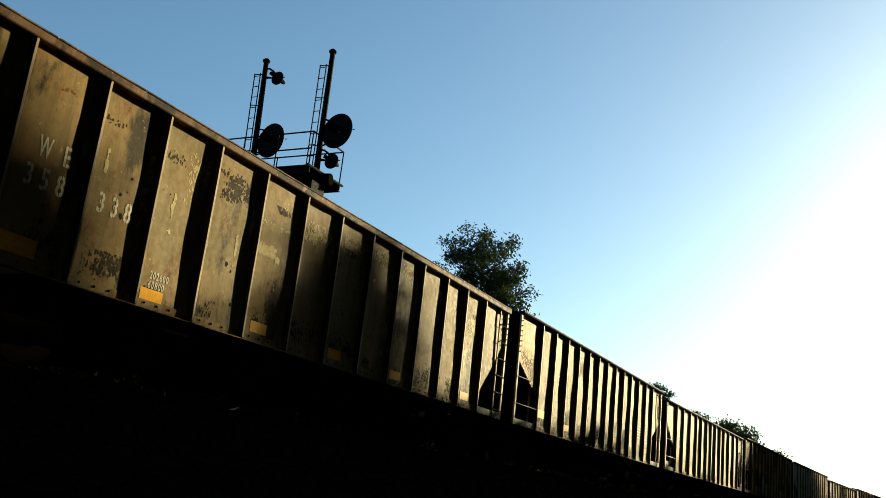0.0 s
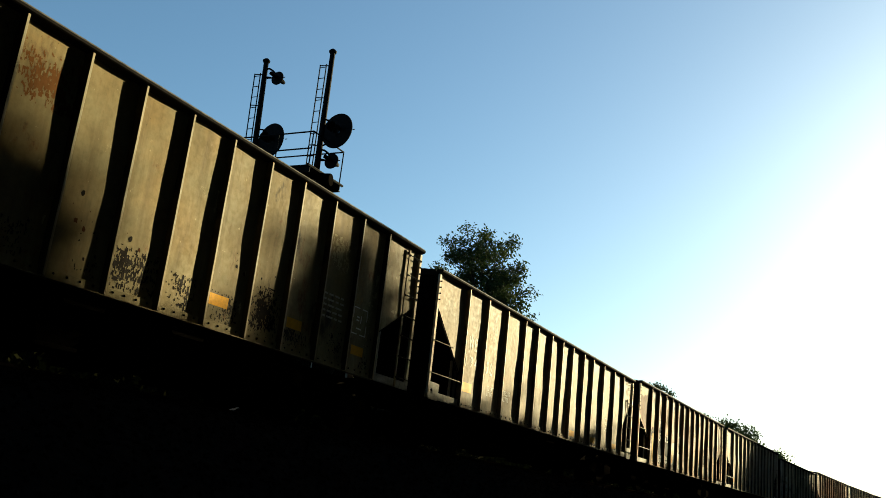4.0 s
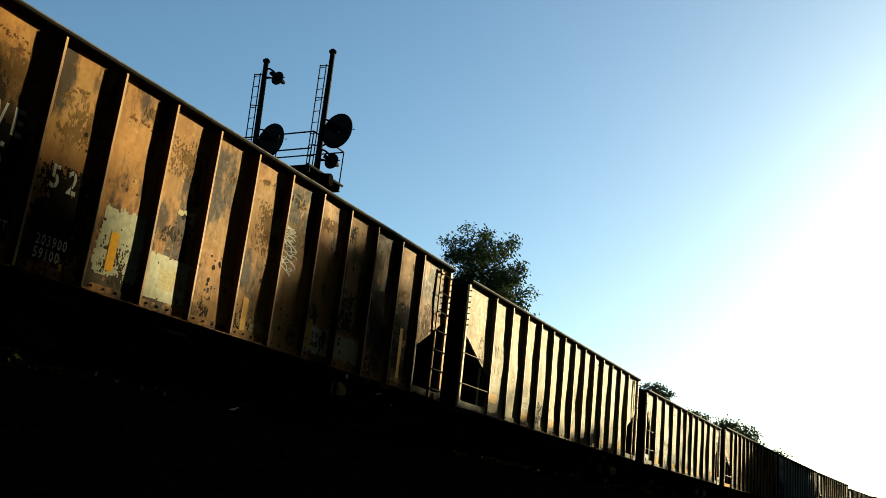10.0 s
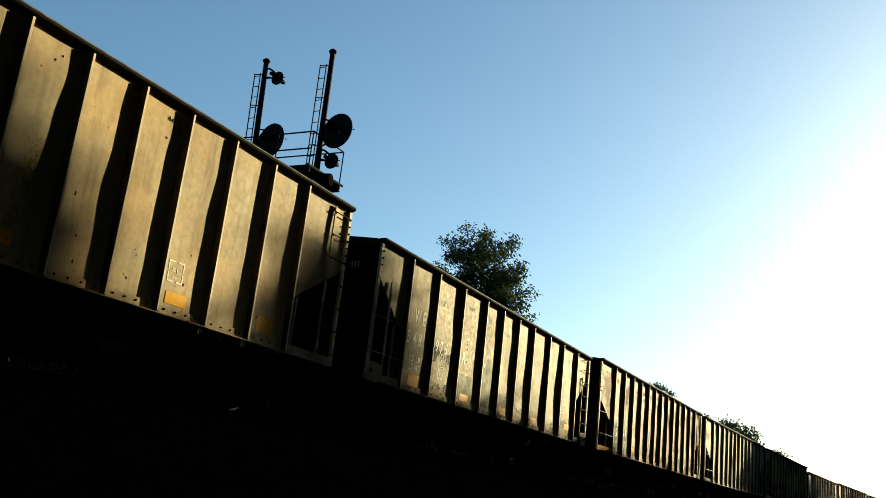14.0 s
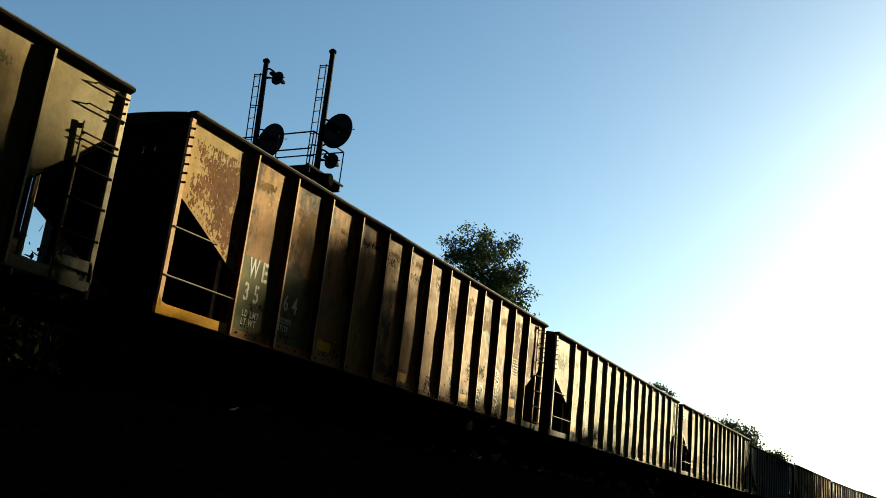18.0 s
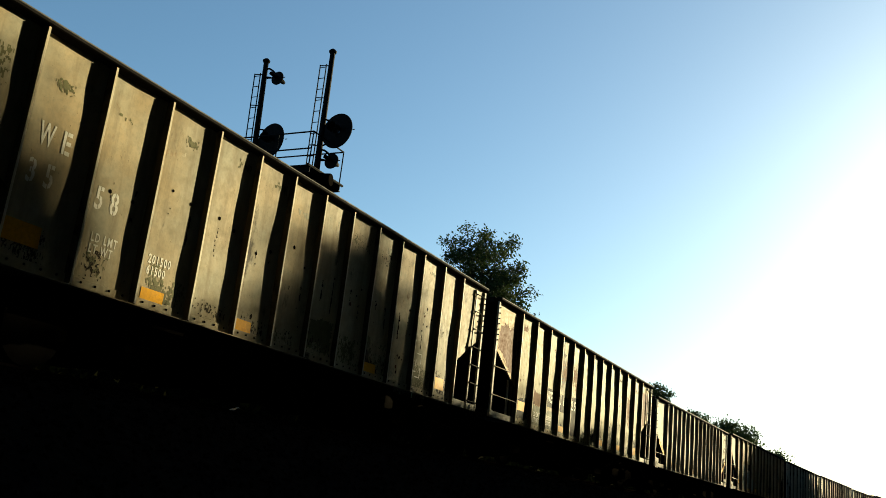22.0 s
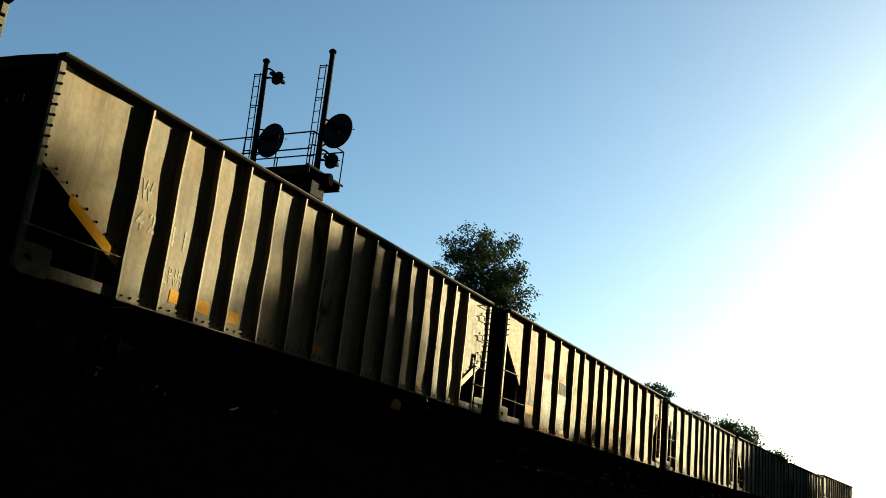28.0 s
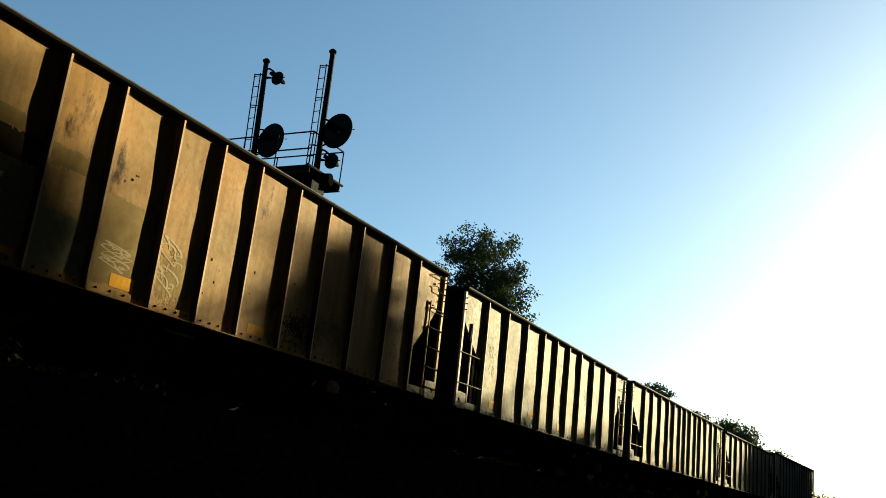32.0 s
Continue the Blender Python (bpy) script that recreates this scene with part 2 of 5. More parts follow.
RAIL = [(-0.075, -0.17), (0.075, -0.17), (0.075, -0.155), (0.012, -0.13), (0.012, -0.045), (0.037, -0.035), (0.037, 0.0), (-0.037, 0.0), (-0.037, -0.035), (-0.012, -0.045), (-0.012, -0.13), (-0.075, -0.155)]
for side in (-1, 1):
    r = sweep("rail", [(o + side * 0.755, RAIL_Z + z) for o, z in RAIL], -300, 420, 4.0, RAIL_STEEL, True)
    tagged(r, "worn steel rail on wooden ties", "rail", "rails", "structure")


def joined(name, verts, faces, material, parent=None):
    me = bpy.data.meshes.new(name)
    me.from_pydata(verts, [], faces)
    me.update()
    return mesh_part(name, me, material, parent)


CUBE_F = ((0, 1, 3, 2), (4, 6, 7, 5), (0, 4, 5, 1), (2, 3, 7, 6), (0, 2, 6, 4), (1, 5, 7, 3))
vs, fs = [], []
rng = random.Random(4)
for i in range(520):
    p, a = on_line(-110 + i * 0.52)
    rot = Matrix.Rotation(-a + rng.uniform(-0.02, 0.02), 3, "Z")
    b = len(vs)
    for x in (-1.3, 1.3):
        for y in (-0.11, 0.11):
            for z in (2.12, 2.28):
                vs.append(tuple(p + rot @ Vector((x, y, 0)) + Vector((0, 0, z))))
    fs += [tuple(b + k for k in f) for f in CUBE_F]
tagged(joined("ties", vs, fs, TIE_WOOD), "creosoted wooden railway ties", "ties", kind="stuff")


def stones():
    """Loose ballast on the near shoulder and slope."""
    rng = random.Random(8)
    vs, fs = [], []
    prof = ((1.4, 2.24), (2.05, 2.24), (2.75, 2.05), (4.2, 1.25), (6.0, 0.3))
    octa = ((1, 0, 0), (-1, 0, 0), (0, 1, 0), (0, -1, 0), (0, 0, 1), (0, 0, -1))
    of = ((0, 2, 4), (2, 1, 4), (1, 3, 4), (3, 0, 4), (2, 0, 5), (1, 2, 5), (3, 1, 5), (0, 3, 5))
    for i in range(9000):
        s = rng.uniform(2, 26) if i % 3 else rng.uniform(20, 70)
        o = rng.uniform(1.4, 6.0)
        z = 0.0
        for (a, za), (b, zb) in zip(prof, prof[1:]):
            if a <= o <= b:
                z = za + (zb - za) * (o - a) / (b - a)
        c = on_line(s, o)[0] + Vector((0, 0, z + 0.01))
        r = rng.uniform(0.02, 0.05)
        rot = Euler((rng.uniform(0, 3), rng.uniform(0, 3), rng.uniform(0, 3))).to_matrix()
        k = len(vs)
        for v in octa:
            vs.append(tuple(c + rot @ (Vector(v) * r * rng.uniform(0.75, 1.1))))
        fs += [tuple(k + j for j in f) for f in of]
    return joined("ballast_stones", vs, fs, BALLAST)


bm = bmesh.new()
bmesh.ops.create_grid(bm, x_segments=5, y_segments=4, size=0.5)
for v in bm.verts:
    v.co = Vector((v.co.x * 0.07, v.co.y * 0.16, 0.025 * noise.noise((v.co.x * 3.0, v.co.y * 3.0, 2.0)) + 0.035 + 0.05 * v.co.y))
scrap = part("litter", bm, LITTER, None, smooth=True)
scrap.location = (-8.02, 9.84, 2.27)
tagged(scrap, "pale crumpled scrap lying on the ballast", "litter")

tagged(stones(), "loose dark ballast stones on the bank", "ballast", kind="stuff")

# ---------------------------------------------------------------- plants


def leaves(centres, per, spread, size, seed):
    """Small pointed leaves in loose clusters, as arrays for from_pydata."""
    r = np.random.RandomState(seed)
    c = np.repeat(np.asarray(centres, float), per, axis=0)
    n = len(c)
    c = c + r.normal(0, 1, (n, 3)) * spread * np.array((1, 1, 0.8))
    u = r.normal(0, 1, (n, 3))
    u[:, 2] -= 0.4
    u /= np.linalg.norm(u, axis=1)[:, None]
    w = np.cross(u, r.normal(0, 1, (n, 3)))
    w /= np.linalg.norm(w, axis=1)[:, None]
    L = (size * r.uniform(0.6, 1.3, n))[:, None]
    v = np.stack((c, c + u * L * 0.5 + w * L * 0.24, c + u * L, c + u * L * 0.5 - w * L * 0.24), 1).reshape(-1, 3)
    f = np.arange(4 * n).reshape(-1, 4)
    return v.tolist(), f.tolist()


def tree(name, label, base, height, crown_z, radii, tips, per, size, seed, material=None, spread=0.35, trunk=0.16, lean=(0, 0), group=""):
    """Tapered bent trunk, limbs to every tip cluster, crown of single leaves."""
    r = random.Random(seed)
    t = thing(name, label, "tree", group, base)
    top = Vector((lean[0], lean[1], height * 0.86))
    path = [Vector((0, 0, -0.1)), Vector((lean[0] * 0.2 + r.uniform(-0.2, 0.2), lean[1] * 0.2, height * 0.3)), Vector((lean[0] * 0.6, lean[1] * 0.6 + r.uniform(-0.3, 0.3), height * 0.6)), top]
    bm = bmesh.new()
    for k, (a, b) in enumerate(zip(path, path[1:])):
        tube(bm, a, b, trunk * (1 - 0.28 * k), 9, trunk * (1 - 0.28 * (k + 1)))
    part("trunk", bm, BARK, t, smooth=True)
    pts = []
    while len(pts) < tips:
        v = Vector((r.uniform(-1, 1), r.uniform(-1, 1), r.uniform(-1, 1)))
        if 0.25 < v.length < 1.0 + r.uniform(-0.25, 0.18):
            pts.append(Vector((v.x * radii[0] + lean[0], v.y * radii[1] + lean[1], crown_z + v.z * radii[2])))
    bm = bmesh.new()
    for p in pts[: max(10, tips // 2)]:
        h = min(max(p.z - r.uniform(0.8, 2.5), height * 0.2), height * 0.84)
        f = h / (height * 0.86)
        a = Vector((lean[0] * f, lean[1] * f, h))
        m = a.lerp(p, 0.55) + Vector((r.uniform(-0.2, 0.2), r.uniform(-0.2, 0.2), 0.2))
        tube(bm, a, m, trunk * 0.22, 5, trunk * 0.13)
        tube(bm, m, p, trunk * 0.13, 4, 0.006)
    tagged(part("limbs", bm, BARK, t), kind="stuff")
    v, f = leaves([tuple(p) for p in pts], per, spread, size, seed)
    joined("crown", v, f, material or LEAF, t)
    return t


# seen over the train
tree("tree", "leafy green tree rising behind the train", (-25.2, 54.6, 0), 20.0, 13.75, (3.35, 3.2, 5.6), 410, 95, 0.235, 19, LEAF, 0.27, 0.2)
tree("tree", "broad green tree behind the far cars", (-21.2, 131.0, 0), 15.4, 10.6, (5.0, 4.5, 4.6), 520, 80, 0.42, 12, LEAF, 0.45, 0.25)
tree("tree", "rounded green tree beside the far cars", (-15.8, 139.0, 0), 13.0, 8.5, (3.3, 3.0, 3.8), 360, 80, 0.40, 13, LEAF, 0.42, 0.22)
tree("tree", "thin tree with feathery top behind the train", (-26.2, 108.0, 0), 17.6, 15.4, (2.6, 2.2, 1.5), 44, 70, 0.34, 14, LEAF, 0.26, 0.14)
tree("tree", "thin tree with sparse top behind the train", (-23.2, 118.0, 0), 15.9, 13.2, (2.2, 2.0, 2.0), 40, 70, 0.34, 15, LEAF, 0.26, 0.14)

# unseen trees on the sunny side, placed and shaped to shade bank and cars
SHADE = "trees of the sunny wood"
tree("tree", "slender tree whose shade dapples the cars", (6.1, 62.3, 0), 18.9, 15.75, (0.75, 1.6, 2.9), 165, 48, 0.21, 21, LEAF_DARK, 0.14, 0.12, group=SHADE)
tree("tree", "slender tree whose shade dapples the cars", (6.1, 61.9, 0), 18.3, 16.35, (0.32, 0.65, 1.9), 150, 48, 0.21, 45, LEAF_DARK, 0.14, 0.1, group=SHADE)
tree("tree", "slender tree whose shade dapples the cars", (6.1, 60.9, 0), 16.6, 15.5, (0.2, 0.4, 1.1), 34, 48, 0.21, 46, LEAF_DARK, 0.14, 0.1, group=SHADE)
tree("tree", "slender tree whose shade dapples the cars", (8.0, 61.5, 0), 18.7, 17.5, (0.2, 0.5, 0.95), 90, 48, 0.21, 47, LEAF_DARK, 0.14, 0.1, group=SHADE)
# unseen trees around the camera, added to keep sky light off the cars
w = tree("tree", "unseen tall dense tree added to block sky light", (8.0, 45.0, 0), 17.0, 9.2, (4.3, 5.0, 7.0), 400, 50, 0.44, 22, LEAF_DARK, 0.42, 0.28, group=SHADE)
for x, y, turn in ((7.2, 34.0, 40), (7.0, 24.0, 100), (12.0, 40.0, 160), (13.0, 28.0, 220), (8.5, 14.0, 300), (10.0, 4.0, 10),
                   (9.0, -8.0, 70), (5.0, -17.0, 130), (-3.0, -22.0, 190), (-13.0, -26.0, 250), (15.0, 15.0, 20), (16.0, -4.0, 80), (14.0, -20.0, 55), (3.0, -30.0, 15)):
    copy_thing(w, pose(x, y, 0, 0, 0, turn))
tree("tree", "round-crowned tree whose shade falls on the cars", (8.0, 55.6, 0), 20.0, 16.6, (1.5, 2.1, 3.2), 900, 70, 0.32, 29, LEAF_DARK, 0.18, 0.26, group=SHADE)
tree("tree", "round-crowned tree whose shade falls on the cars", (12.4, 69.5, 0), 23.2, 18.9, (1.4, 2.0, 4.0), 600, 60, 0.34, 30, LEAF_DARK, 0.22, 0.28, group=SHADE)
tree("tree", "slender tree whose shade dapples the cars", (11.6, 81.2, 0), 23.6, 19.6, (0.5, 0.9, 3.3), 60, 40, 0.24, 36, LEAF_DARK, 0.18, 0.16, group=SHADE)
tree("tree", "small round tree whose shade falls on the cars", (8.0, 58.8, 0), 19.0, 17.2, (0.95, 2.0, 1.9), 700, 60, 0.28, 44, LEAF_DARK, 0.12, 0.14, group=SHADE)
# unseen belt added: tall enough to shade the bank, too low for car sides
w = tree("tree", "unseen young tree added to shade the bank", (4.1, 62.5, 0), 13.4, 7.35, (2.5, 3.6, 5.7), 700, 50, 0.36, 24, LEAF_DARK, 0.22, 0.16, group=SHADE)
for i in range(18):
    y = 67.0 + i * 4.6
    low = 1.045 - 0.0044 * (y - 60.0) if y < 92 else 0.70
    copy_thing(w, pose(4.1 + 0.3 * math.sin(i * 2.1) + max(0.0, i - 9) * 0.5, y, 0, 0, 0, i * 67.0) @ Matrix.Diagonal((low, low, low, 1.0)))
for y, turn in ((64.8, 70), (61.6, 150), (58.5, 30), (56.2, 5), (54.0, 110), (51.8, 320), (49.5, 200), (45.0, 280)):
    tall = 1.05 if y < 47 else 1.072
    copy_thing(w, pose(4.9, y, 0, 0, 0, turn) @ Matrix.Diagonal((tall, tall, tall, 1.0)))
tree("tree", "unseen young tree added to shade the bank", (4.3, 60.0, 0), 13.95, 8.4, (1.4, 2.6, 5.4), 420, 55, 0.36, 41, LEAF_DARK, 0.4, 0.16, group=SHADE)
w = tree("tree", "unseen low bushy tree added to shade the bank", (3.9, 50.0, 0), 9.6, 5.0, (2.4, 3.2, 4.3), 200, 50, 0.40, 28, LEAF_DARK, 0.45, 0.12, group=SHADE)
for x, y, turn in ((3.7, 54.5, 50), (3.8, 59.0, 130), (4.0, 45.0, 210), (4.4, 39.5, 300), (4.2, 34.0, 20)):
    copy_thing(w, pose(x, y, 0, 0, 0, turn))
# unseen second row, added to stop sun that passes over the belt
w = tree("tree", "unseen taller dense tree added to shade the ballast", (11.5, 56.0, 0), 19.0, 10.4, (3.6, 4.0, 8.0), 230, 50, 0.46, 26, LEAF_DARK, 0.6, 0.2, group=SHADE)
for i in range(16):
    copy_thing(w, pose(11.5 + 0.6 * math.sin(i * 1.7) + max(0.0, i - 7) * 0.6, 62.0 + i * 6.0, 0, 0, 0, i * 83.0) @ Matrix.Diagonal((0.9, 0.9, 0.9, 1.0)))
# unseen high crowns, added to block the bright sky around the sun
w = tree("tree", "unseen bare-stemmed tree whose high crown blocks sky glow", (6.3, 63.6, 0), 36.0, 30.6, (3.4, 4.6, 5.2), 380, 50, 0.46, 33, LEAF_DARK, 0.5, 0.34, group=SHADE)
for x, y, turn in ((6.1, 53.0, 140), (8.0, 58.5, 260), (5.6, 43.0, 75), (6.6, 35.5, 20), (6.4, 49.5, 100), (5.6, 99.5, 210), (7.0, 106.0, 310), (9.5, 115.0, 180)):
    copy_thing(w, pose(x, y, 0, 0, 0, turn))
# unseen crowns added to block the sky over the near ground
w = tree("tree", "unseen broad tree added to block sky over the bank", (1.5, -3.5, 0), 14.0, 10.0, (5.4, 5.2, 3.6), 200, 46, 0.44, 25, LEAF_DARK, 0.6, 0.3, lean=(-1.0, 0.5), group=SHADE)
for x, y, turn in ((-6.0, -9.5, 120), (-18.5, -3.0, 200), (-17.5, -13.0, 20), (-16.0, -23.0, 80), (-19.0, -33.0, 300), (-5.0, -19.0, 250), (-6.5, -31.0, 140)):
    copy_thing(w, pose(x, y, 0, 0, 0, turn))
w = tree("tree", "unseen very tall tree added to block overhead sky", (5.0, 0.5, 0), 28.0, 21.0, (8.0, 8.0, 5.6), 330, 50, 0.50, 27, LEAF_DARK, 0.8, 0.42, lean=(-2.0, 0.0), group=SHADE)
for x, y, turn in ((12.5, 15.0, 40), (13.5, 27.0, 350), (3.0, -9.0, 20), (-1.0, -20.0, 200), (-16.0, -24.0, 90), (-8.0, -38.0, 170), (14.5, 38.0, 10), (4.5, 15.0, 0), (5.0, 7.5, 25), (-5.5, -3.5, 330), (11.5, 25.0, 15), (11.5, 36.0, 200), (16.0, 48.0, 60), (20.0, 6.0, 150), (19.0, 22.0, 95), (-2.0, -13.0, 75), (24.0, 34.0, 30), (22.0, -8.0, 30)):
    copy_thing(w, pose(x, y, 0, 0, 0, turn))
w = tree("tree", "tall tree shading the far cars", (6.2, 104.5, 0), 19.5, 14.4, (2.2, 3.5, 4.7), 460, 50, 0.40, 23, LEAF_DARK, 0.4, 0.2, group=SHADE)
for x, y, turn in ((8.3, 113.5, 0), (10.5, 157.0, 120), (14.0, 172.0, 200), (18.0, 186.0, 280)):
    copy_thing(w, pose(x, y, 0, 0, 0, turn))


def hedge():
    """Thicket added beyond the track to block the sky under the cars: leafy mounds over a dark core."""
    t = thing("hedge", "near-black thicket added beyond the track to block sky", "hedge")
    rng = random.Random(31)
    bm = bmesh.new()
    rows = []
    for i in range(150):
        s = -30 + i * 1.8
        k = noise.noise((s * 0.13, 3.0, 0)) * 0.4
        prof = ((-9.9, 0.0), (-9.4, 3.0), (-8.4, 5.8 + k), (-7.6, 5.8 + k), (-7.2, 3.2), (-6.9, 0.6))
        rows.append([bm.verts.new(on_line(s, o)[0] + Vector((0, 0, z + 0.25 * noise.noise((s, o, 5))))) for o, z in prof])
    for A, B in zip(rows, rows[1:]):
        for j in range(5):
            bm.faces.new((A[j], A[j + 1], B[j + 1], B[j]))
    part("thicket", bm, SOIL, t)
    pts = []
    for i in range(5200):
        s = rng.uniform(-12, 150) if i % 4 else rng.uniform(-30, 238)
        k = noise.noise((s * 0.13, 3.0, 0)) * 0.4
        pts.append(tuple(on_line(s, rng.uniform(-7.2, -5.5))[0] + Vector((0, 0, rng.uniform(1.6, 6.15) + k))))
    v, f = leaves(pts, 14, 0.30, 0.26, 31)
    joined("foliage", v, f, SHADE_WEED, t)
    tagged(t, kind="stuff")


hedge()

# ---------------------------------------------------------------- signal bridge


def signal_bridge():
    g = thing("signal_bridge", "black steel cantilever signal bridge with walkway", "signal bridge", at=(-13.2, 17.5, 0))
    ox, oy = -13.2, 17.5

    def P(x, y, z):
        return (x - ox, y - oy, z)

    deck = 9.16
    for i in range(14):
        x = -13.15 - i * 0.3
        bm = bmesh.new()
        box(bm, *sorted((x - ox, x - 0.27 - ox)), 0.06, 1.42, deck - 0.03, deck, 0.004)
        part("walkway_plank", bm, SIGNAL_RUST, g)
    for y in (17.5, 18.92):
        bm = bmesh.new()
        prism(bm, [(y - oy - 0.05, deck - 0.22), (y - oy + 0.05, deck - 0.22), (y - oy + 0.05, deck - 0.2), (y - oy + 0.01, deck - 0.2), (y - oy + 0.01, deck - 0.03), (y - oy + 0.05, deck - 0.03), (y - oy + 0.05, deck - 0.005), (y - oy - 0.05, deck - 0.005), (y - oy - 0.05, deck - 0.03), (y - oy - 0.01, deck - 0.03), (y - oy - 0.01, deck - 0.2), (y - oy - 0.05, deck - 0.2)], "x", -9.0, 0.05)
        part("side_beam", bm, GALVANISED, g)
    bm = bmesh.new()
    box(bm, -9.0, -0.15, 0.42, 1.05, deck - 0.62, deck - 0.04, 0.02)
    part("main_girder", bm, GALVANISED, g)
    bm = bmesh.new()
    box(bm, -9.6, -8.9, 0.3, 1.15, 0.0, deck - 0.62, 0.03)
    part("column", bm, GALVANISED, g)
    bm = bmesh.new()
    lathe(bm, ((0.16, -0.1), (0.17, -0.08), (0.17, 0.08), (0.16, 0.1)), P(-13.06, 18.2, deck - 0.16), (1, 0.2, 0), 16)
    part("junction_drum", bm, SHADE_GRIME, g, "dark round junction box")
    # railing: posts, top and middle rails, end bar
    for y in (17.5, 18.95):
        for i in range(5):
            bm = bmesh.new()
            tube(bm, P(-13.2 - i * 1.1, y, deck), P(-13.2 - i * 1.1, y, 10.08), 0.018, 6)
            part("railing_post", bm, GALVANISED, g)
        for z in (10.08, 9.62):
            if y > 18 and z < 10:
                continue
            bm = bmesh.new()
            tube(bm, P(-13.2, y, z), P(-17.8, y, z), 0.02, 6)
            part("railing_bar", bm, GALVANISED, g)
    for z in (10.08, ):
        bm = bmesh.new()
        tube(bm, P(-13.2, 17.5, z), P(-13.2, 18.95, z), 0.02, 6)
        part("railing_bar", bm, GALVANISED, g)
    bm = bmesh.new()
    tube(bm, P(-13.16, 17.4, deck - 0.02), P(-13.16, 19.05, deck - 0.02), 0.035, 6)
    part("end_beam", bm, GALVANISED, g)

    def head(x, y, z, r, mast, label, turn=0.0):
        """Round target plate with lamp housing, hood and bracket."""
        bm = bmesh.new()
        lathe(bm, ((r * 0.95, -0.012), (r, -0.006), (r, 0.014), (r * 0.97, 0.02), (r * 0.3, 0.03)), P(x, y, z), (math.sin(radians(turn)), math.cos(radians(turn)), 0), 36)
        d = part("target_disc", bm, GALVANISED, g, label, False)
        bm = bmesh.new()
        lathe(bm, ((r * 0.30, 0.0), (r * 0.32, 0.22), (r * 0.22, 0.30), (r * 0.1, 0.32)), P(x, y + 0.02, z), (0, 1, 0), 16)
        part("lamp_housing", bm, GALVANISED, d)
        bm = bmesh.new()
        n, hr = 18, r * 0.3
        for i in range(n):
            a0, a1 = (math.pi * (-0.1 + 1.2 * k / n) for k in (i, i + 1))
            q = []
            for a, yy in ((a0, -0.02), (a1, -0.02), (a1, -0.30), (a0, -0.30)):
                q.append(bm.verts.new(P(x + math.cos(a) * hr, y + yy, z + math.sin(a) * hr)))
            bm.faces.new(q)
        bmesh.ops.remove_doubles(bm, verts=bm.verts, dist=1e-4)
        bmesh.ops.solidify(bm, geom=bm.faces[:], thickness=0.008)
        part("hood", bm, GALVANISED, d)
        bm = bmesh.new()
        lathe(bm, ((r * 0.24, -0.03), (r * 0.24, -0.022), (r * 0.1, -0.02)), P(x, y, z), (0, 1, 0), 20)
        part("lens", bm, LENS, d)
        for dz in (r * 0.78, -r * 0.78) if r > 0.4 else (0.06, ):
            bm = bmesh.new()
            tube(bm, P(mast[0], mast[1], z + dz), P(x, y + 0.05, z + dz * 0.7), 0.022, 6)
            part("bracket", bm, GALVANISED, d)
        bm = bmesh.new()
        tube(bm, P(x + r * 0.98, y, z), P(x + r * 0.98 + 0.06, y, z), 0.012, 6)
        part("stud", bm, GALVANISED, d)

    for mx, bx, lx, z1 in ((-15.80, -15.64, -16.04, 12.74), (-13.55, -13.49, -13.80, 12.74)):
        bm = bmesh.new()
        tube(bm, P(bx, 18.25, deck), P(mx, 18.25, z1), 0.085, 14, 0.07)
        lathe(bm, ((0.1, 0.0), (0.11, 0.05), (0.06, 0.1), (0.03, 0.12)), P(mx, 18.25, z1), (0, 0, 1), 14)
        part("mast", bm, GALVANISED, g)
        bm = bmesh.new()
        box(bm, *sorted((bx - ox - 0.16, bx - ox + 0.16)), 0.6, 0.92, deck, deck + 0.04, 0.005)
        part("mast_foot", bm, GALVANISED, g)
        drift = mx - bx
        lad = g
        for o in (-0.1, 0.1):
            bm = bmesh.new()
            tube(bm, P(lx - drift * 0.9 + o, 18.25, deck), P(lx + o, 18.25, z1 - 0.32), 0.016, 6)
            part("ladder_rail", bm, GALVANISED, lad)
        for i in range(10):
            z = deck + 0.25 + i * 0.325
            if z > z1 - 0.3:
                break
            c = lx - drift * 0.9 + drift * 0.9 * (z - deck) / (z1 - 0.32 - deck)
            bm = bmesh.new()
            tube(bm, P(c - 0.1, 18.25, z), P(c + 0.1, 18.25, z), 0.011, 6)
            part("ladder_rung", bm, GALVANISED, lad)
        for z in (z1 - 0.34, z1 - 1.3, deck + 0.9):
            f = (z - deck) / (z1 - deck)
            bm = bmesh.new()
            tube(bm, P(lx - 0.1 - drift * (1 - f), 18.25, z), P(bx + drift * f + 0.1, 18.2, z - 0.08), 0.015, 6)
            part("ladder_stay", bm, GALVANISED, lad)
    for mx, hx, hz in ((-15.77, -15.28, 12.17), (-13.49, -13.04, 9.53)):
        bm = bmesh.new()
        chain(bm, [P(mx, 18.22, hz + 0.34), P(mx + 0.16, 18.22, hz + 0.33), P(mx + 0.3, 18.22, hz + 0.24), P(hx - 0.04, 18.22, hz + 0.1)], 0.026, 8)
        part("curved_arm", bm, GALVANISED, g)
        bm = bmesh.new()
        chain(bm, [P(mx, 18.22, hz + 0.1), P(mx + 0.2, 18.22, hz + 0.06), P(hx - 0.06, 18.22, hz - 0.02)], 0.02, 8)
        part("curved_arm", bm, GALVANISED, g)
    head(-13.00, 18.22, 10.38, 0.49, (-13.49, 18.25), "large round black signal target", 5.0)
